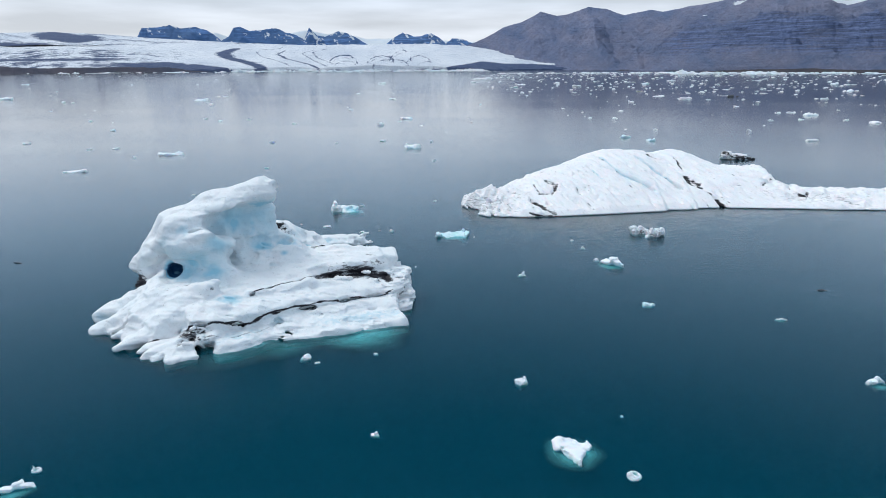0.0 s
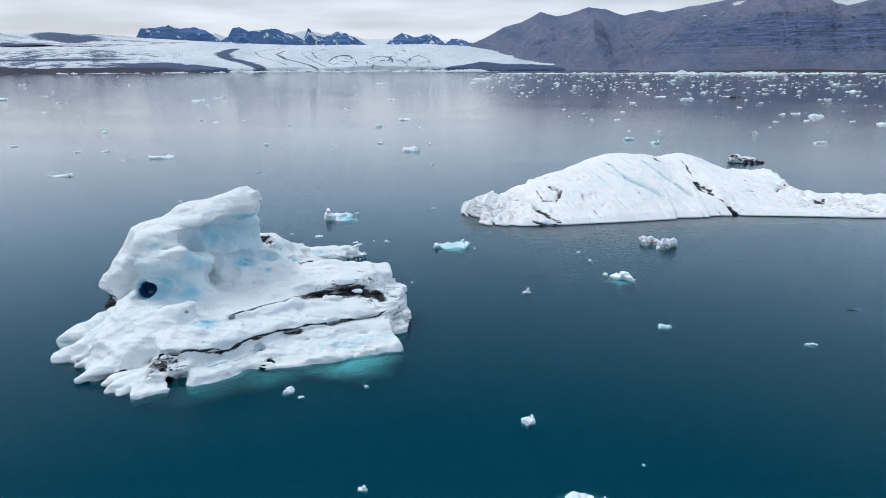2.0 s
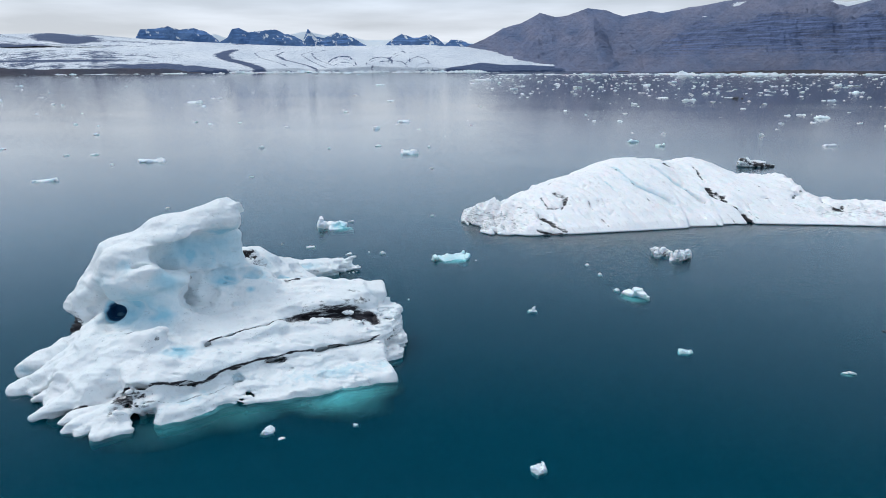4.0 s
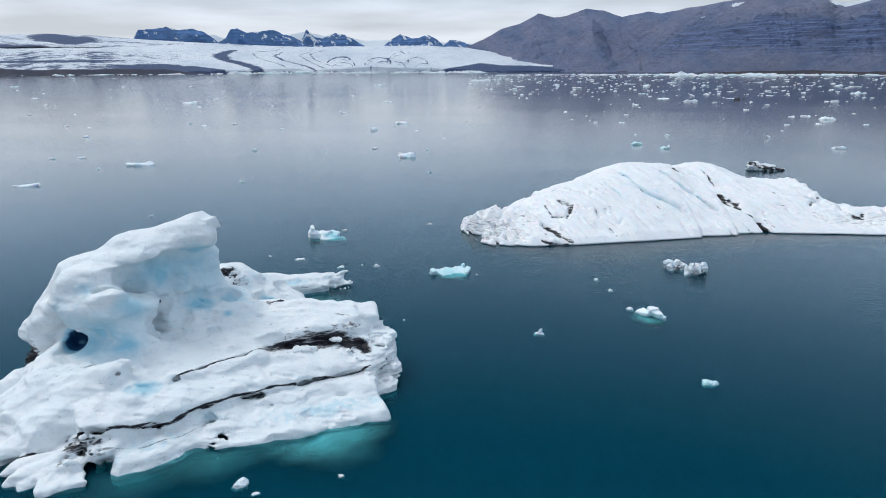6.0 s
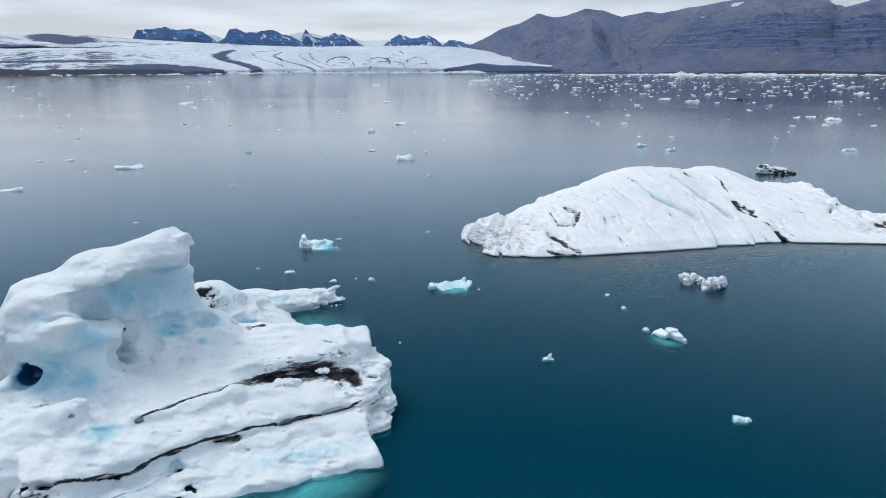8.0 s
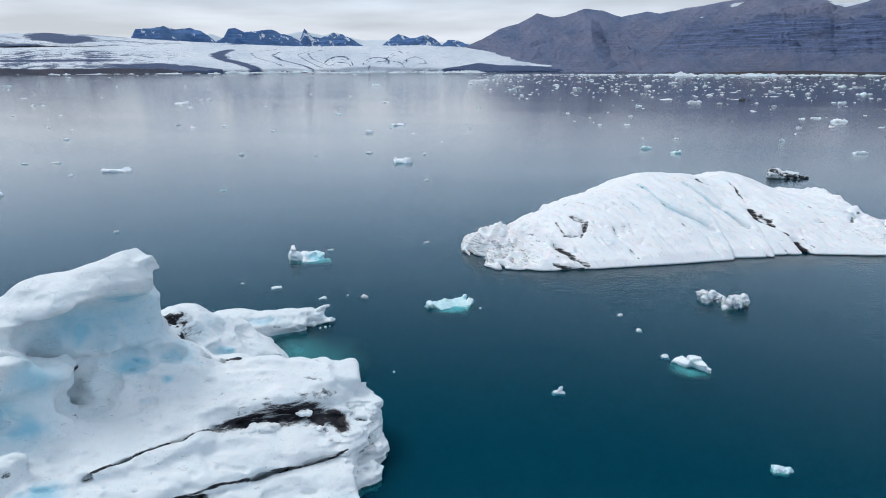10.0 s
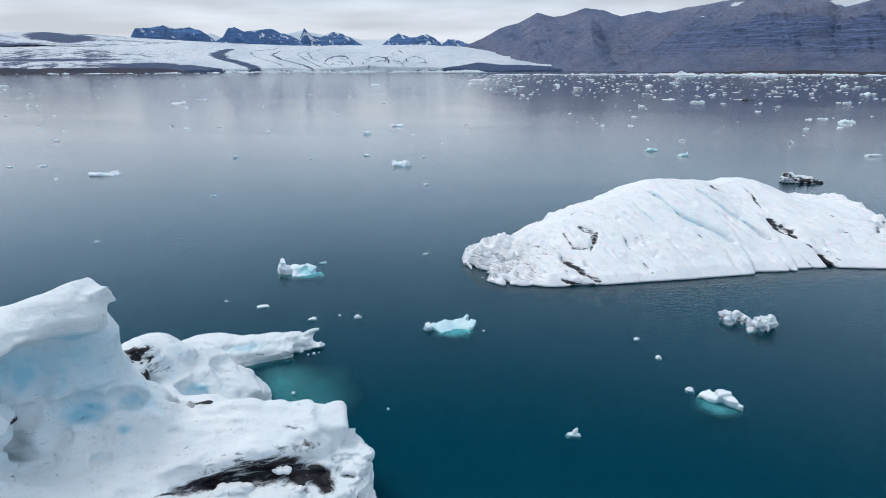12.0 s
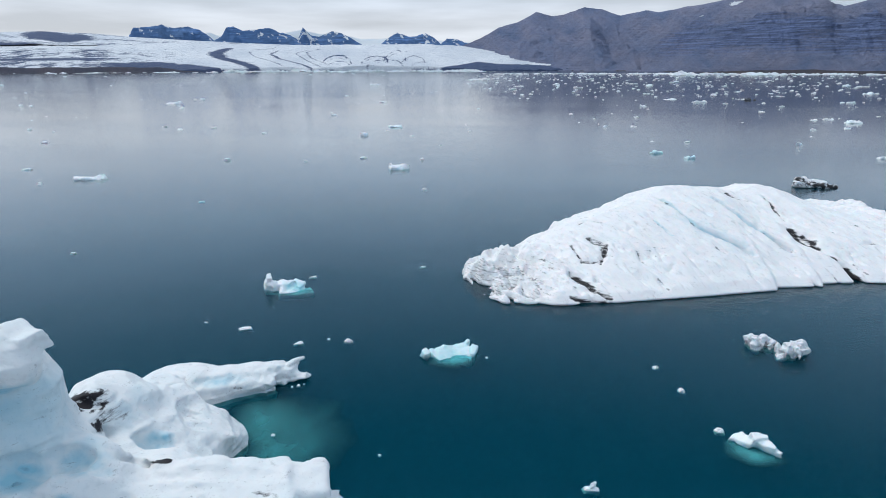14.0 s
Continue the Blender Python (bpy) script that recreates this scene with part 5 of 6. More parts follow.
        e = np.sqrt((x - x0 - t * dx) ** 2 + (y - y0 - t * dy) ** 2) + wob
        taper = np.sin(math.pi * np.clip(t * 0.9 + 0.05, 0, 1)) ** 0.5
        h = h - deep * taper * np.exp(-(e / half) ** 2)

    # cracks and ash-lined hollows: the line in plan, half width, depth, ash
    marks = []
    marks.append((((23.8, 72.3), (25.8, 67.2), (28.2, 65.1), (30.0, 63.4)), 0.22, 0.9, 0.0))
    marks.append((((29.7, 72.7), (31.4, 69.4), (32.9, 67.4), (34.5, 64.8)), 0.24, 1.0, 0.0))
    marks.append((((32.9, 67.4), (33.9, 65.9), (34.6, 64.8)), 0.26, 0.9, 0.75))
    marks.append((((36.9, 75.6), (37.1, 72.9), (36.9, 70.7)), 0.2, 0.55, 0.75))
    marks.append((((36.5, 68.9), (36.8, 67.2), (37.6, 65.7)), 0.5, 0.7, 0.85))
    marks.append((((37.2, 67.8), (37.9, 66.6)), 0.36, 0.6, 0.8))
    marks.append((((37.6, 65.7), (38.5, 64.0), (39.3, 62.9)), 0.16, 0.5, 0.7))
    marks.append((((39.2, 63.0), (39.5, 61.9), (39.9, 60.5)), 0.46, 0.55, 1.0))
    marks.append((((21.6, 68.0), (22.7, 65.3)), 0.14, 0.35, 0.0))
    marks.append((((14.3, 65.0), (15.6, 63.6), (15.2, 62.3)), 0.34, 0.5, 0.75))
    marks.append((((15.4, 62.4), (14.5, 60.8), (12.9, 61.2)), 0.2, 0.35, 0.6))
    marks.append((((12.9, 61.2), (12.3, 63.7)), 0.18, 0.3, 0.6))
    marks.append((((11.7, 59.3), (12.7, 58.0), (13.3, 56.8)), 0.38, 0.5, 0.8))
    marks.append((((13.5, 56.9), (14.4, 56.2)), 0.3, 0.4, 0.7))
    marks.append((((11.0, 56.0), (12.3, 55.9), (13.8, 55.8)), 0.28, 0.35, 0.7))
    marks.append((((13.8, 68.3), (16.3, 67.7)), 0.16, 0.2, 0.6))
    marks.append((((26.5, 63.5), (27.0, 62.9)), 0.24, 0.3, 0.55))
    marks.append((((47.8, 67.2), (49.2, 69.2), (50.6, 70.3)), 0.26, 0.4, 0.6))
    marks.append((((52.3, 67.6), (52.2, 65.4)), 0.26, 0.4, 0.7))
    marks.append((((52.3, 65.0), (53.0, 64.4), (54.0, 65.9)), 0.3, 0.4, 0.75))
    marks.append((((58.0, 66.0), (57.6, 63.4), (59.2, 61.8)), 0.22, 0.45, 0.5))
    marks.append((((32.4, 75.8), (33.6, 74.8)), 0.2, 0.3, 0.7))
    marks.append((((40.5, 72.5), (42.4, 69.4)), 0.16, 0.3, 0.3))
    marks.append((((44.5, 70.5), (46.2, 68.0)), 0.16, 0.28, 0.4))
    marks.append((((43.0, 66.4), (44.6, 66.8)), 0.16, 0.2, 0.3))
    for points, half, deep, ash in marks:
        for p, q in zip(points, points[1:]):
            crack(*p, *q, half, deep)
    # short dents down the face, thicker on the rough end
    dent = random.Random(41)
    for n in range(120):
        x0 = 2.5 + 55 * dent.random() ** (1.9 if n % 3 else 1.0)
        lo_, hi_ = float(np.interp(x0, x[:, 0], yf[:, 0])), float(np.interp(x0, x[:, 0], yr[:, 0]))
        y0, long_ = lo_ + (hi_ - lo_) * dent.uniform(0.04, 0.8), dent.uniform(0.4, 1.5)
        crack(x0, y0, x0 + 0.42 * long_, y0 - 0.9 * long_, dent.uniform(0.13, 0.26), dent.uniform(0.15, 0.42) * (1.4 if x0 < 14 else 1.0))
        if n % 4 == 0 or x0 < 12 and n % 2:
            marks.append((((x0, y0), (x0 + 0.42 * long_, y0 - 0.9 * long_)), 0.13, 0, dent.uniform(0.35, 0.6)))
    z = s.ax[2][None, None, :]
    s.f[:] = np.clip((z - h[:, :, None]) * 0.8, -2.5, 2.5) + 0.16 * np.clip((0.14 - z) / 0.12, 0, 1)
    s.f[[0, -1]] = 1.0
    s.f[:, [0, -1]] = 1.0
    s.f[:, :, s.ax[2] < -0.1] = 1.0

    def on(p, width, up):
        """A point of the plan set on the ice."""
        return (*p, float(h[int((p[0] - s.lo[0]) / s.cell), int((p[1] - s.lo[1]) / s.cell)]) + up, width)

    for points, half, deep, ash in marks:
        if ash:
            s.line("ash", tuple(on(p, 0.75 * half, 0.1) for p in points), ash)
            if deep > 0.45:
                s.line("ash", tuple(on(p, 0.7 * half, 0.5 * deep) for p in points), ash)
        elif deep:
            # cracks without ash: faint blue, their shade painted as a thin black line
            s.line("blue", tuple(on(p, 1.2 * half, 0.5 * deep) for p in points), 0.62)
            s.line("ash", tuple(on(p, 0.55 * half, 0.25 * deep) for p in points), 0.64)
    s.zone("ash", (54.0, 64.0, 1.5), (8.0, 3.0, 3.0), 0, 0, 0.26, 0.4)
    s.zone("ash", (4.5, 60.0, 1.0), (6.5, 6.0, 4.0), 0, 0, 0.30, 0.4)
    s.zone("blue", (27.0, 66.0, 3.6), (9.0, 2.0, 3.0), -45, 0, 0.22, 0.4)
    ob = s.build("iceberg", M_ICE_R, (35.0, 66.0, 0.0))
    tagged(ob, "long low white iceberg with ash-stained cracks", "iceberg")


long_iceberg()

# ---- floes ----


def floe(at, size, material, label, shape="block", turn=0.0, seed=0, cell=None, group="loose floes", category="ice floe"):
    """A loose piece of ice afloat: size is its length, depth and height above water."""
    L, W, H = size
    cell = cell or max(L, W) / (64 if shape in ("spike", "awash", "wing", "lumps") else 44 if at[1] < 70 else 34)
    rnd = random.Random(seed + 17)
    s = Sculpt((-0.75 * L, -0.8 * W, -0.9 * H - 3 * cell), (0.75 * L, 0.8 * W, 1.5 * H + 2 * cell), cell)
    k = 0.12 * min(L, W)
    feet = ()
    m0 = min(L, W)
    if shape == "slab":
        s.slab((0, 0, 0.05 * H), (0.5 * L, 0.46 * W, 0.55 * H), 0, rnd.uniform(-4, 4), 0.2 * H, k)
        s.lump((0.36 * L, 0, 0.4 * H), (0.12 * L, 0.3 * W, 0.7 * H), 0, 0, k)
    elif shape == "striped":
        s.slab((0, 0, 0.1 * H), (0.5 * L, 0.46 * W, 0.35 * H), 4, 3, 0.1 * H, k)
        s.slab((-0.12 * L, 0.1 * W, 0.65 * H), (0.34 * L, 0.34 * W, 0.22 * H), -6, -4, 0.1 * H, 0.3 * k)
        s.slab((-0.3 * L, 0, 0.9 * H), (0.12 * L, 0.2 * W, 0.2 * H), 12, 6, 0.1 * H, 0.3 * k)
        s.zone("ash", (0, -0.2 * W, 0.2 * H), (0.6 * L, 0.5 * W, 0.42 * H), 0, 0, 1.0, 0.4)
        s.zone("ash", (-0.36 * L, 0, 0.6 * H), (0.14 * L, 0.5 * W, 0.5 * H), 0, 0, 1.0, 0.4)
    elif shape == "spike":
        s.slab((-0.38 * L, 0.02 * W, 0.2 * H), (0.055 * L, 0.16 * W, 0.85 * H), 20, 8, 0.03 * H, 0.3 * k)
        s.slab((-0.30 * L, -0.05 * W, 0.1 * H), (0.09 * L, 0.13 * W, 0.5 * H), -25, 14, 0.03 * H, 0.3 * k)
        s.slab((-0.20 * L, 0.05 * W, 0.0), (0.10 * L, 0.2 * W, 0.34 * H), 12, -10, 0.04 * H, 0.3 * k)
        s.slab((0.10 * L, 0.02 * W, -0.08 * H), (0.24 * L, 0.34 * W, 0.36 * H), 14, 7, 0.06 * H, 0.4 * k)
        s.slab((0.20 * L, 0.16 * W, 0.1 * H), (0.13 * L, 0.16 * W, 0.42 * H), -22, 12, 0.05 * H, 0.3 * k)
        s.slab((0.38 * L, -0.02 * W, -0.06 * H), (0.12 * L, 0.18 * W, 0.22 * H), 30, 3, 0.05 * H, 0.4 * k)
        s.lump((0.04 * L, -0.16 * W, 0.42 * H), (0.09 * L, 0.4 * W, 0.34 * H), -20, 0, 0.3 * k, True)
        s.zone("blue", (0.2 * L, 0.02 * W, 0.1 * H), (0.34 * L, 0.55 * W, 0.9 * H), 0, 0, 0.9, 0.2)
        feet = ((0.05, -0.08, 0.56, 0.56, 1.0), (0.1, -0.1, 0.4, 0.42, 0.7))
    elif shape == "awash":
        s.slab((0.31 * L, 0.34 * W, 0.1 * H), (0.05 * L, 0.06 * W, 0.62 * H), 24, 14, 0.02 * H, 0.25 * k)
        s.slab((0.22 * L, 0.28 * W, 0.0), (0.12 * L, 0.07 * W, 0.34 * H), 30, 8, 0.03 * H, 0.25 * k)
        s.slab((0.44 * L, 0.02 * W, 0.05 * H), (0.05 * L, 0.14 * W, 0.5 * H), -14, 10, 0.02 * H, 0.25 * k)
        s.slab((0.38 * L, -0.16 * W, -0.05 * H), (0.05 * L, 0.12 * W, 0.28 * H), 12, 6, 0.03 * H, 0.25 * k)
        s.slab((-0.46 * L, -0.14 * W, 0.0), (0.05 * L, 0.08 * W, 0.34 * H), 30, 14, 0.03 * H, 0.2 * k)
        s.slab((0.02 * L, 0.16 * W, -0.02 * H), (0.30 * L, 0.12 * W, 0.24 * H), 26, 6, 0.05 * H, 0.4 * k)
        s.slab((0.16 * L, 0.0, -0.02 * H), (0.22 * L, 0.26 * W, 0.20 * H), -10, 4, 0.05 * H, 0.4 * k)
        s.slab((-0.16 * L, -0.06 * W, -0.04 * H), (0.18 * L, 0.20 * W, 0.18 * H), 40, 3, 0.05 * H, 0.3 * k)
        s.zone("blue", (0.0, 0, -0.1 * H), (0.6 * L, 0.7 * W, 0.45 * H), 0, 0, 0.9, 0.2)
        feet = ((0.03, -0.02, 0.56, 0.50, 1.0), (0.1, -0.05, 0.4, 0.4, 0.8))
    elif shape == "wing":
        feet = ((-0.02, -0.32, 0.58, 0.6, 0.8),)
        s.slab((-0.34 * L, 0.12 * W, 0.12 * H), (0.16 * L, 0.10 * W, 0.26 * H), 14, 10, 0.04 * H, 0.3 * k)
        s.slab((-0.14 * L, 0.02 * W, 0.1 * H), (0.14 * L, 0.16 * W, 0.34 * H), -24, 12, 0.05 * H, 0.4 * k)
        s.slab((0.05 * L, 0.10 * W, 0.25 * H), (0.13 * L, 0.12 * W, 0.62 * H), 30, 22, 0.04 * H, 0.4 * k)
        s.slab((0.20 * L, -0.06 * W, 0.12 * H), (0.20 * L, 0.12 * W, 0.42 * H), -16, 14, 0.05 * H, 0.4 * k)
        s.slab((0.38 * L, -0.18 * W, 0.05 * H), (0.11 * L, 0.09 * W, 0.24 * H), -30, 6, 0.04 * H, 0.3 * k)
        s.lump((0.04 * L, -0.30 * W, 0.1 * H), (0.12 * L, 0.24 * W, 0.6 * H), 0, 0, 0.3 * k, True)
    elif shape == "shard":
        s.slab((0.10 * L, 0, 0.0), (0.40 * L, 0.36 * W, 0.42 * H), 8, rnd.uniform(-10, 10), 0.12 * H, k)
        s.slab((-0.30 * L, 0, 0.25 * H), (0.13 * L, 0.22 * W, 0.62 * H), 25, 14, 0.1 * H, k)
        s.slab((0.22 * L, 0.08 * W, 0.2 * H), (0.17 * L, 0.22 * W, 0.42 * H), -20, -16, 0.1 * H, k)
        s.lump((-0.08 * L, -0.1 * W, 0.75 * H), (0.16 * L, 0.3 * W, 0.5 * H), 0, 0, k, True)
        feet = ((0.05, -0.2, 0.55, 0.5, 0.6),) if L < 6 else ()
    elif shape == "sail":
        s.slab((0, 0, -0.1 * H), (0.5 * L, 0.36 * W, 0.22 * H), 0, 8, 0.1 * H, k)
        s.slab((0.04 * L, 0, 0.3 * H), (0.14 * L, 0.2 * W, 0.5 * H), 30, 18, 0.08 * H, k)
    elif shape == "lumps":
        for n in range(15):
            a = rnd.uniform(0, 6.28)
            r = rnd.uniform(0.08, 0.42)
            s.slab((r * L * math.cos(a), r * W * math.sin(a), rnd.uniform(0.0, 0.4) * H), (rnd.uniform(.07, .15) * L, rnd.uniform(.07, .16) * W, rnd.uniform(.25, .55) * H), rnd.uniform(-60, 60), rnd.uniform(-35, 35), 0.06 * H, 0.2 * k)
    elif shape == "plate":
        s.slab((0, 0, -0.1 * H), (0.42 * L, 0.34 * W, 0.8 * H), 12, 0, 0.4 * H, k)
        s.slab((0.02 * L, -0.22 * W, -0.2 * H), (0.28 * L, 0.26 * W, 0.7 * H), 48, 0, 0.4 * H, k)
        s.lump((-0.2 * L, 0.18 * W, 0.3 * H), (0.22 * L, 0.16 * W, 0.75 * H), 0, 0, k)
        s.lump((0.1 * L, 0.2 * W, 0.3 * H), (0.2 * L, 0.12 * W, 0.6 * H), 0, 0, k)
        feet = ((0.0, -0.04, 0.66, 0.60, 1.0),)
        gx, gy = s.ax[0][:, None, None] / L, s.ax[1][None, :, None] / W
        for nx, ny, off in ((-0.80, -0.60, 0.27), (0.86, -0.50, 0.30), (0.1, 0.99, 0.36), (-0.97, 0.25, 0.42)):
            s.f = np.maximum(s.f, (nx * gx + ny * gy - off) * m0)
    elif shape == "ring":
        s.lump((0, 0, 0), (0.5 * L, 0.5 * W, 0.55 * H), 0, 0, k)
        s.lump((0, -0.02 * W, 0.4 * H), (0.26 * L, 0.26 * W, 0.9 * H), 0, 0, k, True)
        s.arm((-0.3 * L, 0.2 * W, 0.2 * H), (-0.32 * L, 0.2 * W, 0.9 * H), 0.14 * L, 0.06 * L, k)
    else:
        for n in range(4):
            s.slab((rnd.uniform(-.22, .22) * L, rnd.uniform(-.2, .2) * W, rnd.uniform(-.1, .25) * H), (rnd.uniform(.16, .32) * L, rnd.uniform(.16, .3) * W, rnd.uniform(.3, .6) * H), rnd.uniform(-50, 50), rnd.uniform(-20, 20), 0.12 * H, k)
    m = min(L, W)
    # broken faces
    g = np.meshgrid(*s.ax, indexing="ij", sparse=True)
    for n in range(9 if shape in ("block", "slab", "shard", "striped") else 3 if shape in ("wing", "lumps", "sail") else 0):
        a, tilt = rnd.uniform(0, 6.283), radians(rnd.uniform(5, 70))
        nx, ny, nz = math.cos(a) * math.cos(tilt), math.sin(a) * math.cos(tilt), math.sin(tilt)
        inner = s.f < 0
        reach_ = nx * g[0] + ny * g[1] + nz * g[2]
        far_ = float(reach_[inner].max())
        s.f = np.maximum(s.f, reach_ - far_ * rnd.uniform(0.70, 0.9))
    i, p = s.band(0.3 * L)
    s.f[i] += -(0.035 if shape in ("spike", "awash", "wing") else 0.07) * m * fbm(p, 0.5 * m, 3, 0.6, seed * 1.7) + (0.035 if shape in ("spike", "awash", "wing") else 0.09) * m * np.abs(fbm(p, 0.24 * m, 2, 0.6, seed + 4.0)) - 0.02 * m
    if shape in ("shard", "wing", "plate"):
        s.zone("blue", (0.1 * L, 0, -0.2 * H), (0.6 * L, 0.6 * W, 0.55 * H), 0, 0, 0.9, 0.2)
    if shape == "lumps":
        s.zone("ash", (0, 0.1 * W, 0.25 * H), (0.42 * L, 0.4 * W, 0.22 * H), 0, 0, 0.55, 0.6)
    ob = s.build("ice_floe", material, (0, 0, 0))
    ob.matrix_world = pose(at[0], at[1], 0, rnd.uniform(-9, 9), rnd.uniform(-9, 9) if shape not in ("slab", "plate") else 0, turn)
    if group != "far pack ice" and material is not M_DARK and at[1] < 160:
        flat = pose(at[0], at[1], 0, 0, 0, turn)
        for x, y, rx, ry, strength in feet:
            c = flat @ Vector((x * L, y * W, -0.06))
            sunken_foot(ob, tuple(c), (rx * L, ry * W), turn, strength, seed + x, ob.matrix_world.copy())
    return tagged(ob, label, category, group)


floe((-66.7, 117.5), (7.3, 2.4, 0.75), M_FLOE, "long flat white ice slab afloat", "slab", 6, 1)
floe((-74.5, 93.6), (4.8, 2.0, 0.45), M_FLOE, "small flat white ice slab afloat", "slab", 4, 2)
floe((-10.0, 129.5), (5.0, 3.0, 1.6), M_FLOE, "white two-pronged ice floe", "shard", -10, 3)
floe((-24.8, 192.5), (4.2, 2.6, 1.1), M_FLOE, "small lumpy white floe", "block", 0, 4)
floe((-17.7, 218.5), (5.0, 3.0, 0.9), M_FLOE, "small lumpy white floe", "slab", 0, 5)
floe((-14.9, 59.6), (4.7, 3.0, 1.15), M_FLOE, "pale turquoise ice floe with a white spike", "spike", 0, 6)
floe((0.25, 46.2), (3.9, 3.7, 1.0), M_TEAL, "half-sunk turquoise ice floe with a jagged top", "awash", 0, 7)
floe((23.3, 47.2), (2.2, 2.2, 1.1), M_DIRTY, "dirty grey-white lump of ice", "lumps", 0, 8)
floe((25.3, 46.2), (2.6, 2.4, 1.3), M_DIRTY, "rugged white lump of ice with grey dirt", "lumps", 30, 9)
floe((23.9, 45.6), (0.9, 0.9, 0.45), M_DIRTY, "small white lump of ice", "block", 30, 10)
floe((16.9, 35.0), (2.9, 1.9, 0.95), M_FLOE, "wing-shaped white floe over turquoise sunk ice", "wing", -28, 11)
floe((15.6, 36.4), (0.75, 0.5, 0.3), M_FLOE, "small white chunk of ice", "block", -20, 12)
floe((7.15, 31.4), (0.85, 0.45, 0.62), M_FLOE, "small sail-shaped bit of ice", "sail", 0, 13)
floe((4.8, 10.0), (0.85, 0.7, 0.65), M_FLOE, "small jagged bit of white ice", "shard", 200, 14)
floe((6.75, 2.75), (2.75, 2.6, 0.3), M_FLOE, "flat white ice plate with sunken turquoise rim", "plate", 0, 15)
floe((9.42, 0.6), (0.85, 0.75, 0.38), M_FLOE, "hollow ring-shaped bit of ice", "ring", 60, 16)
floe((-10.07, 13.45), (1.0, 0.8, 0.42), M_FLOE, "small white chunk of ice", "block", 0, 17)
floe((-9.2, 12.75), (0.4, 0.2, 0.1), M_FLOE, "sliver of white ice", "slab", 20, 18)
floe((27.8, 10.2), (1.3, 1.0, 0.6), M_FLOE, "white wedge of ice with a sunken foot", "wing", 20, 19)
floe((-21.3, -0.7), (1.9, 0.9, 0.4), M_FLOE, "low white ice floe", "wing", 30, 20)
floe((-21.2, 0.75), (0.55, 0.4, 0.25), M_FLOE, "small ring-shaped bit of ice", "ring", 0, 21)
floe((17.2, 23.6), (1.1, 0.7, 0.42), M_TEAL, "clear bit of ice, nearly awash", "shard", 170, 22)
floe((26.95, 20.5), (0.95, 0.4, 0.2), M_FLOE, "small curved white bit of ice", "wing", -10, 23)
floe((34.2, 27.3), (1.15, 0.5, 0.14), M_DARK, "dark ash-covered bit of ice, awash", "wing", 10, 24)
floe((15.1, 40.95), (0.7, 0.5, 0.26), M_FLOE, "small white bit of ice", "block", 10, 25)
floe((14.5, 44.0), (0.5, 0.4, 0.2), M_FLOE, "small white bit of ice", "block", 10, 26)
floe((-4.1, 4.05), (0.5, 0.35, 0.32), M_FLOE, "tiny sail-shaped bit of ice", "sail", 0, 27)
floe((63.6, 110.0), (8.8, 3.6, 1.4), M_DIRTY, "flat ice floe striped with black ash", "striped", 0, 28)
floe((50.5, 152.5), (3.6, 2.2, 1.2), M_TEAL, "small pale turquoise pointed floe", "shard", 190, 30)
floe((55.0, 144.0), (2.9, 1.8, 0.8), M_TEAL, "low pale turquoise ice floe", "shard", 180, 31)
floe((97.8, 143.5), (4.2, 2.2, 0.55), M_FLOE, "flat white floe far out", "slab", 0, 32)
floe((147.2, 231.0), (6.0, 3.4, 1.9), M_FLOE, "white peaked floe far out", "shard", 160, 33)
floe((144.7, 366.0), (10.0, 5.0, 1.3), M_FLOE, "flat white floe far out", "slab", 0, 34)
floe((93.3, 169.0), (2.2, 1.5, 0.9), M_FLOE, "small two-pronged white floe", "shard", 20, 35)
floe((-15.9, 50.5), (1.1, 0.5, 0.22), M_FLOE, "narrow white sliver of ice", "slab", 14, 36)
floe((-7.4, 48.1), (0.75, 0.6, 0.32), M_FLOE, "small white chunk of ice", "block", 20, 37)
floe((-2.4, 66.0), (0.75, 0.5, 0.22), M_FLOE, "small white chunk of ice", "block", 0, 38)
floe((-48.9, 141.5), (2.3, 1.5, 0.7), M_FLOE, "small white lump of ice", "block", 0, 39)
floe((-152.7, 355.0), (10.4, 5.0, 1.2), M_FLOE, "flat white floe far out", "slab", 0, 40)
floe((-286.5, 375.0), (10.0, 6.0, 1.7), M_FLOE, "flat white floe far out", "slab", 0, 41)
floe((-5.6, 142.0), (1.3, 0.9, 0.55), M_FLOE, "small white chunk of ice", "block", 0, 42)
floe((-5.26, 14.1), (0.4, 0.3, 0.2), M_FLOE, "small white chunk of ice", "block", 0, 43)
floe((43.3, 942.0), (33.0, 12.0, 3.6), M_DIRTY, "flat floe with a dark end", "slab", 0, 44)
floe((181.6, 386.0), (5.0, 3.0, 2.4), M_DARK, "dark ash-covered lump of ice", "shard", 0, 45)
floe((186.5, 387.0), (3.0, 2.0, 1.0), M_DARK, "dark ash-covered lump of ice", "block", 0, 46)
floe((-45.8, 35.1), (1.2, 0.35, 0.12), M_DARK, "dark sliver of ice, awash", "wing", 0, 47)
floe((-31.0, 140.0), (1.3, 0.9, 0.4), M_FLOE, "small white chunk of ice", "block", 0, 48)

floe((-11.03, 47.8), (0.95, 0.5, 0.2), M_FLOE, "small white three-cornered bit of ice", "block", 10, 49)
floe((-8.92, 48.6), (0.35, 0.25, 0.1), M_FLOE, "tiny crumb of ice", "block", 40, 50)
floe((-9.76, 35.9), (0.32, 0.22, 0.12), M_FLOE, "tiny crumb of ice", "block", 0, 51)
floe((-3.54, 34.1), (0.25, 0.2, 0.1), M_FLOE, "tiny crumb of ice", "block", 0, 52)
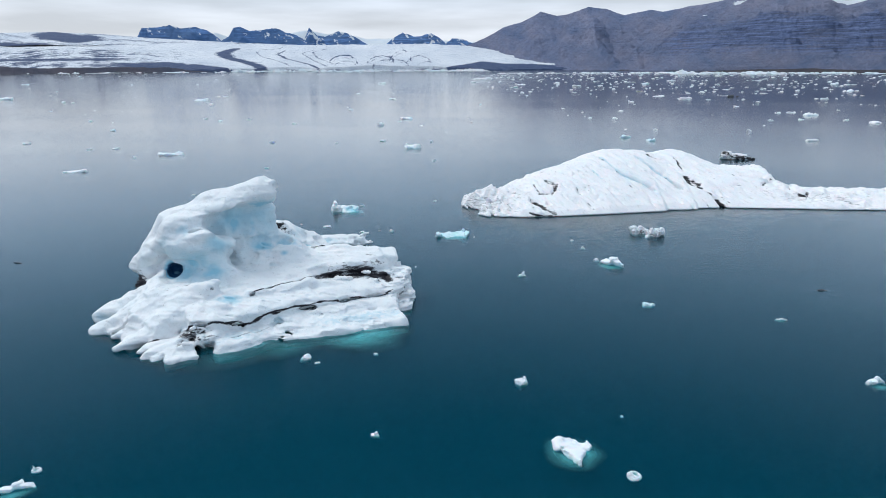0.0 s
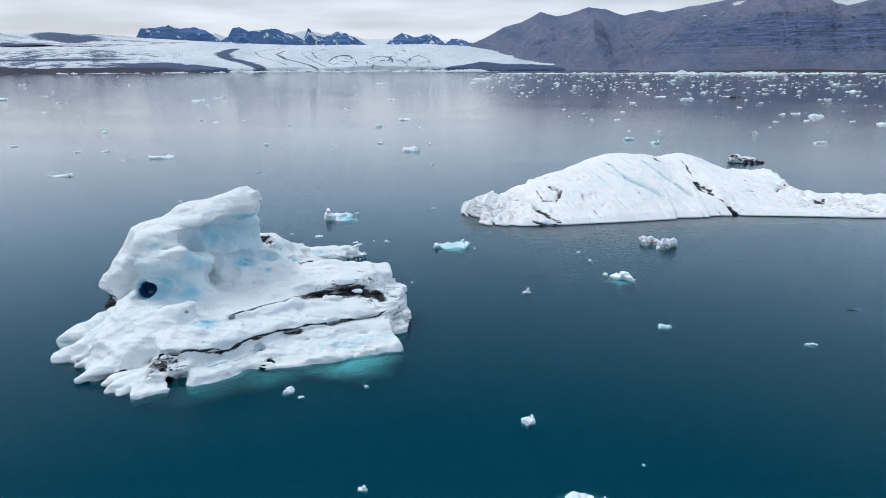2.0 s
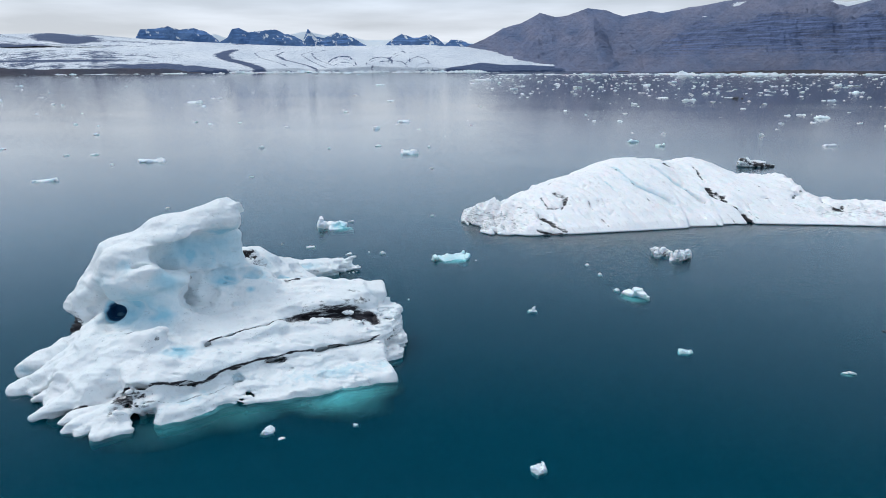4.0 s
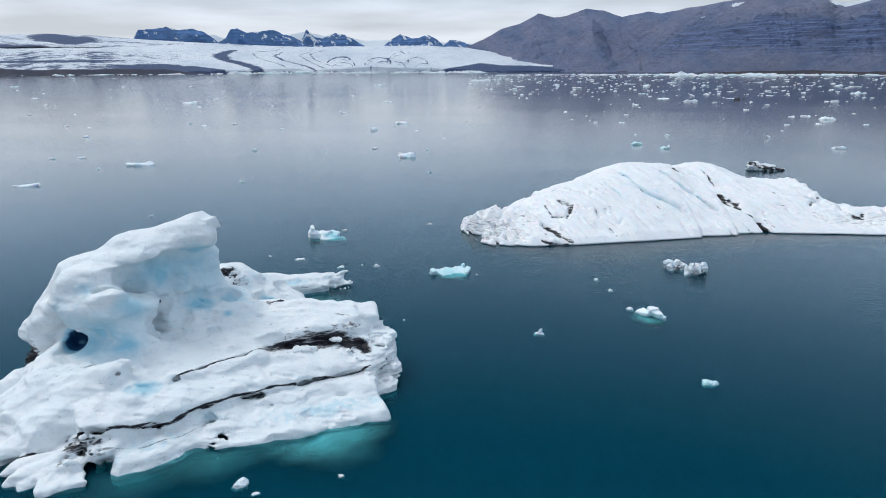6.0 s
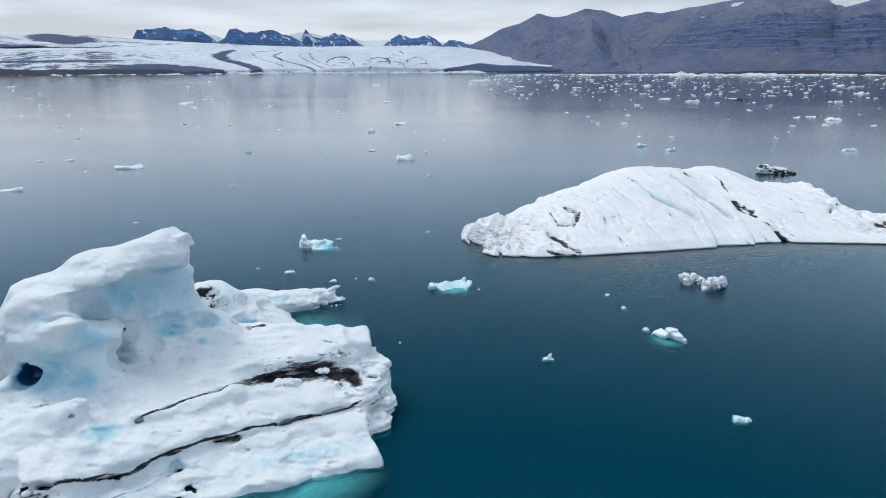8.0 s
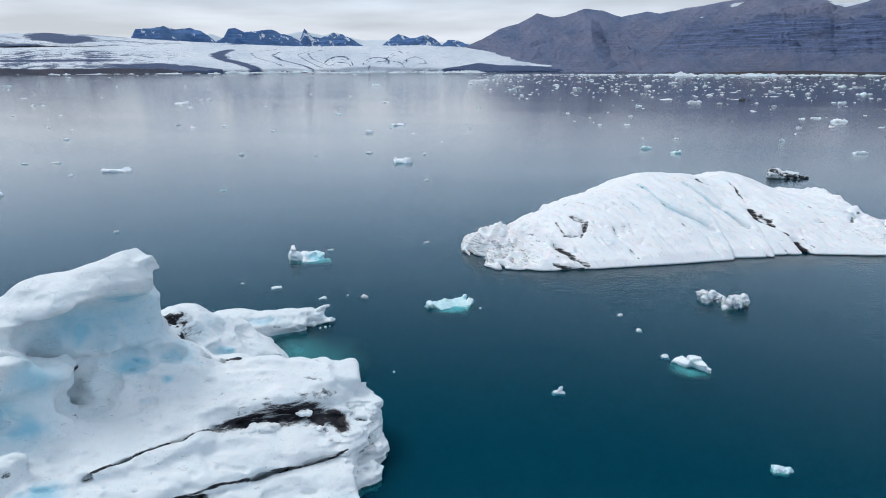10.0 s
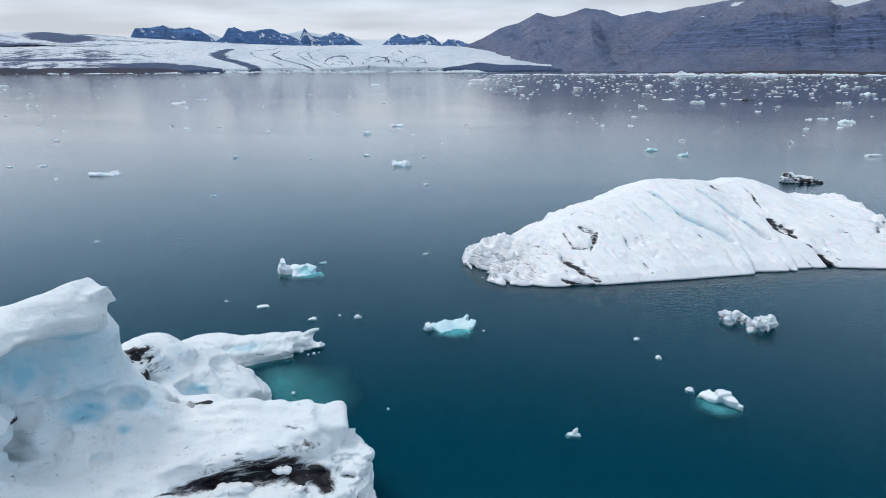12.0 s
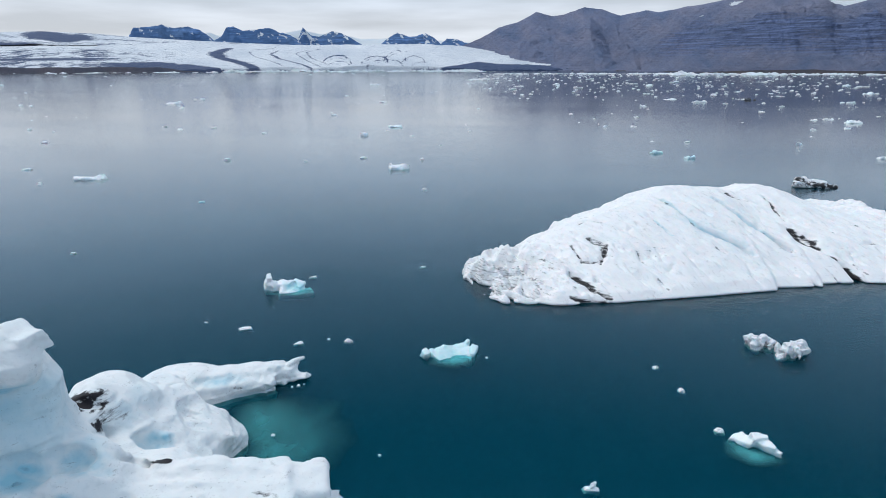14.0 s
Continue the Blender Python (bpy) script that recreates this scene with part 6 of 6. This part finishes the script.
floe((-13.2, 62.8), (0.85, 0.4, 0.2), M_FLOE, "small white sliver of ice", "slab", 8, 53)
floe((-41.6, 70.8), (0.9, 0.5, 0.25), M_FLOE, "small white bit of ice", "block", 0, 54)
floe((-37.7, 97.7), (1.2, 0.5, 0.18), M_TEAL, "low pale bit of ice", "slab", 0, 55)
floe((-72.6, 113.0), (1.2, 0.8, 0.35), M_FLOE, "small white bit of ice", "block", 0, 56)
floe((-19.5, 51.7), (0.4, 0.25, 0.1), M_FLOE, "tiny crumb of ice", "block", 0, 57)
floe((10.25, 6.1), (0.25, 0.2, 0.1), M_TEAL, "tiny clear crumb of ice", "block", 0, 58)
floe((2.9, 45.5), (0.3, 0.2, 0.1), M_FLOE, "tiny crumb of ice", "block", 0, 59)
for n, (x, y, z) in enumerate(((-9.6, 41.5, 0.35), (-10.0, 41.3, 0.25), (-9.3, 41.7, 0.2))):
    floe((x, y), (z, 0.7 * z, 0.4 * z), M_FLOE, "crumb of ice by the forked tip", "block", 30 * n, 70 + n)
for n, (x, y, long) in enumerate(((-83, 723, 11.1), (-138, 210, 3.0), (-509, 720, 10.0), (-37, 366, 5.1), (-52, 286, 2.9), (-98, 220, 2.2), (-156, 405, 5.1), (-72, 112, 1.3), (308, 468, 11.0), (224, 355, 6.0), (132, 211, 3.2), (140, 244, 3.6), (147, 247, 4.3), (119, 208, 3.1), (147, 208, 2.8), (151, 197, 4.4), (142, 288, 3.8), (101, 328, 4.7), (64, 219, 2.3), (58, 251, 2.1), (54, 277, 2.3))):
    floe((x, y), (long, 0.55 * long, 0.17 * long), M_FLOE, "low white floe on the open lagoon", ("slab", "block", "shard")[n % 3], 17 * n % 50 - 25, 80 + n, long / 26)

# far pack ice: a few shapes, copied
KINDS = [floe((40 + 30 * n, 900), (3.4, 2.4, (1.0, 0.6, 1.5, 0.8)[n]), M_FLOE, "small white floe in the far pack ice", ("block", "slab", "shard", "lumps")[n], 0, 60 + n, 0.13, "far pack ice") for n in range(4)]
pack = random.Random(5)


def scatter(count, az, near, far, small, large, power=1.6):
    for _ in range(count):
        a = radians(pack.uniform(*az))
        d = near * (far / near) ** (pack.random() ** (1 / power))
        big = small * (large / small) ** (pack.random() ** 2.2)
        size = big * (d / 700) ** 0.55
        m = pose(EYE0[0] + d * math.sin(a), EYE0[1] + d * math.cos(a), 0, 0, 0, pack.uniform(-35, 35))
        kind = pack.choice(KINDS)
        c = copy_thing(kind, m)
        c.scale = (size * pack.uniform(0.8, 1.6), size, size * pack.uniform(0.3, 0.75))


scatter(190, (2, 37), 420, 1750, 0.5, 3.0, 1.5)
scatter(12, (12, 37), 230, 420, 0.35, 1.0)
scatter(20, (-35, 4), 300, 1300, 0.35, 1.4)
scatter(36, (-36, 8), 1300, 2600, 1.0, 3.2)


def brash(name, label, count, az, near, far, seed):
    """Countless small bits of ice on the far water."""
    r = random.Random(seed)
    v, q = [], []
    for _ in range(count):
        a, d = radians(r.uniform(*az)), near * (far / near) ** (r.random() ** 0.7)
        w = r.uniform(0.25, 1.0) ** 2 * 2.6 * (d / 700) ** 0.7 + 0.25
        cx, cy, hh, turn = EYE0[0] + d * math.sin(a), EYE0[1] + d * math.cos(a), w * r.uniform(0.14, 0.40), r.uniform(0, 6.28)
        base, k = len(v), 6
        for rad, z in ((1.0, -0.15), (0.9, 0.45 * hh), (0.45, hh)):
            for j in range(k):
                b = turn + 2 * math.pi * j / k
                wob = r.uniform(0.6, 1.25) * rad
                v.append((cx + 0.9 * w * wob * math.cos(b), cy + 0.6 * w * wob * math.sin(b), z * r.uniform(0.7, 1.2)))
        for lev in (0, 1):
            for j in range(k):
                q.append((base + lev * k + j, base + lev * k + (j + 1) % k, base + (lev + 1) * k + (j + 1) % k, base + (lev + 1) * k + j))
        for j in (0, 2):
            q.append((base + 2 * k, base + 2 * k + 1 + j, base + 2 * k + 2 + j, base + 2 * k + (3 + j) % k))
    ob = mesh_object(name, v, q, M_FLOE, (v[0][0], v[0][1], 0), False, {"ash": np.zeros(len(v)), "blue": np.zeros(len(v))})
    return tagged(ob, label, "ice", kind="stuff")


brash("brash_ice", "scattered small white bits of brash ice", 620, (3, 37), 420, 1750, 11)
brash("brash_ice", "sparse small bits of brash ice on open water", 90, (-36, 37), 110, 900, 12)


def ice_line(name, label, az0, az1, dist, tall, seed, gap, material=M_FLOE):
    """Grounded ice along a far shore."""
    r = random.Random(seed)
    s_v, s_q, base = [], [], 0
    for n in range(gap):
        a = radians(r.uniform(az0, az1))
        d = dist * r.uniform(0.97, 1.02)
        w, hgt = r.uniform(6, 26), tall * r.uniform(0.25, 1.0) ** 1.6
        cx, cy = EYE0[0] + d * math.sin(a), EYE0[1] + d * math.cos(a)
        for lump in range(3):
            ox, hh, ww = r.uniform(-0.5, 0.5) * w, hgt * r.uniform(0.4, 1), w * r.uniform(0.25, 0.6)
            rings = [(1.0, -0.6), (0.95, 0.35 * hh), (0.62, 0.78 * hh), (0.0, hh)]
            k = 8
            for rad, z in rings:
                for j in range(k):
                    b = 2 * math.pi * j / k
                    wob = 1 + 0.3 * r.uniform(-1, 1)
                    s_v.append((cx + ox + ww * rad * wob * math.cos(b), cy + 0.7 * ww * rad * wob * math.sin(b), z * (1 + 0.15 * r.uniform(-1, 1))))
            for lev in range(3):
                for j in range(k):
                    s_q.append((base + lev * k + j, base + lev * k + (j + 1) % k, base + (lev + 1) * k + (j + 1) % k, base + (lev + 1) * k + j))
            base += 4 * k
    ob = mesh_object(name, s_v, s_q, material, (s_v[0][0], s_v[0][1], 0), False, {"ash": np.zeros(len(s_v)), "blue": np.zeros(len(s_v))})
    return tagged(ob, label, "ice", kind="stuff")


ice_line("pack_ice", "band of white ice blocks grounded along the far shore", 4, 37, 1760, 4, 3, 130)
ice_line("pack_ice", "bright hummocks of ice before the mountain", 19.4, 27.6, 1640, 8, 4, 34)
ice_line("pack_ice", "high bright hummock of ice before the mountain", 19.6, 21.4, 1600, 10, 8, 8)
ice_line("pack_ice", "thin line of ice blocks below the glacier", -32, 4, 2480, 5, 5, 90)
front = ice_line("ice_front", "broken white cliff where the glacier calves", -19, 3, 2790, 11, 6, 260, M_FLOE)
front.parent = bpy.data.objects["glacier"]
front.matrix_parent_inverse = Matrix.Translation(bpy.data.objects["glacier"].location).inverted()
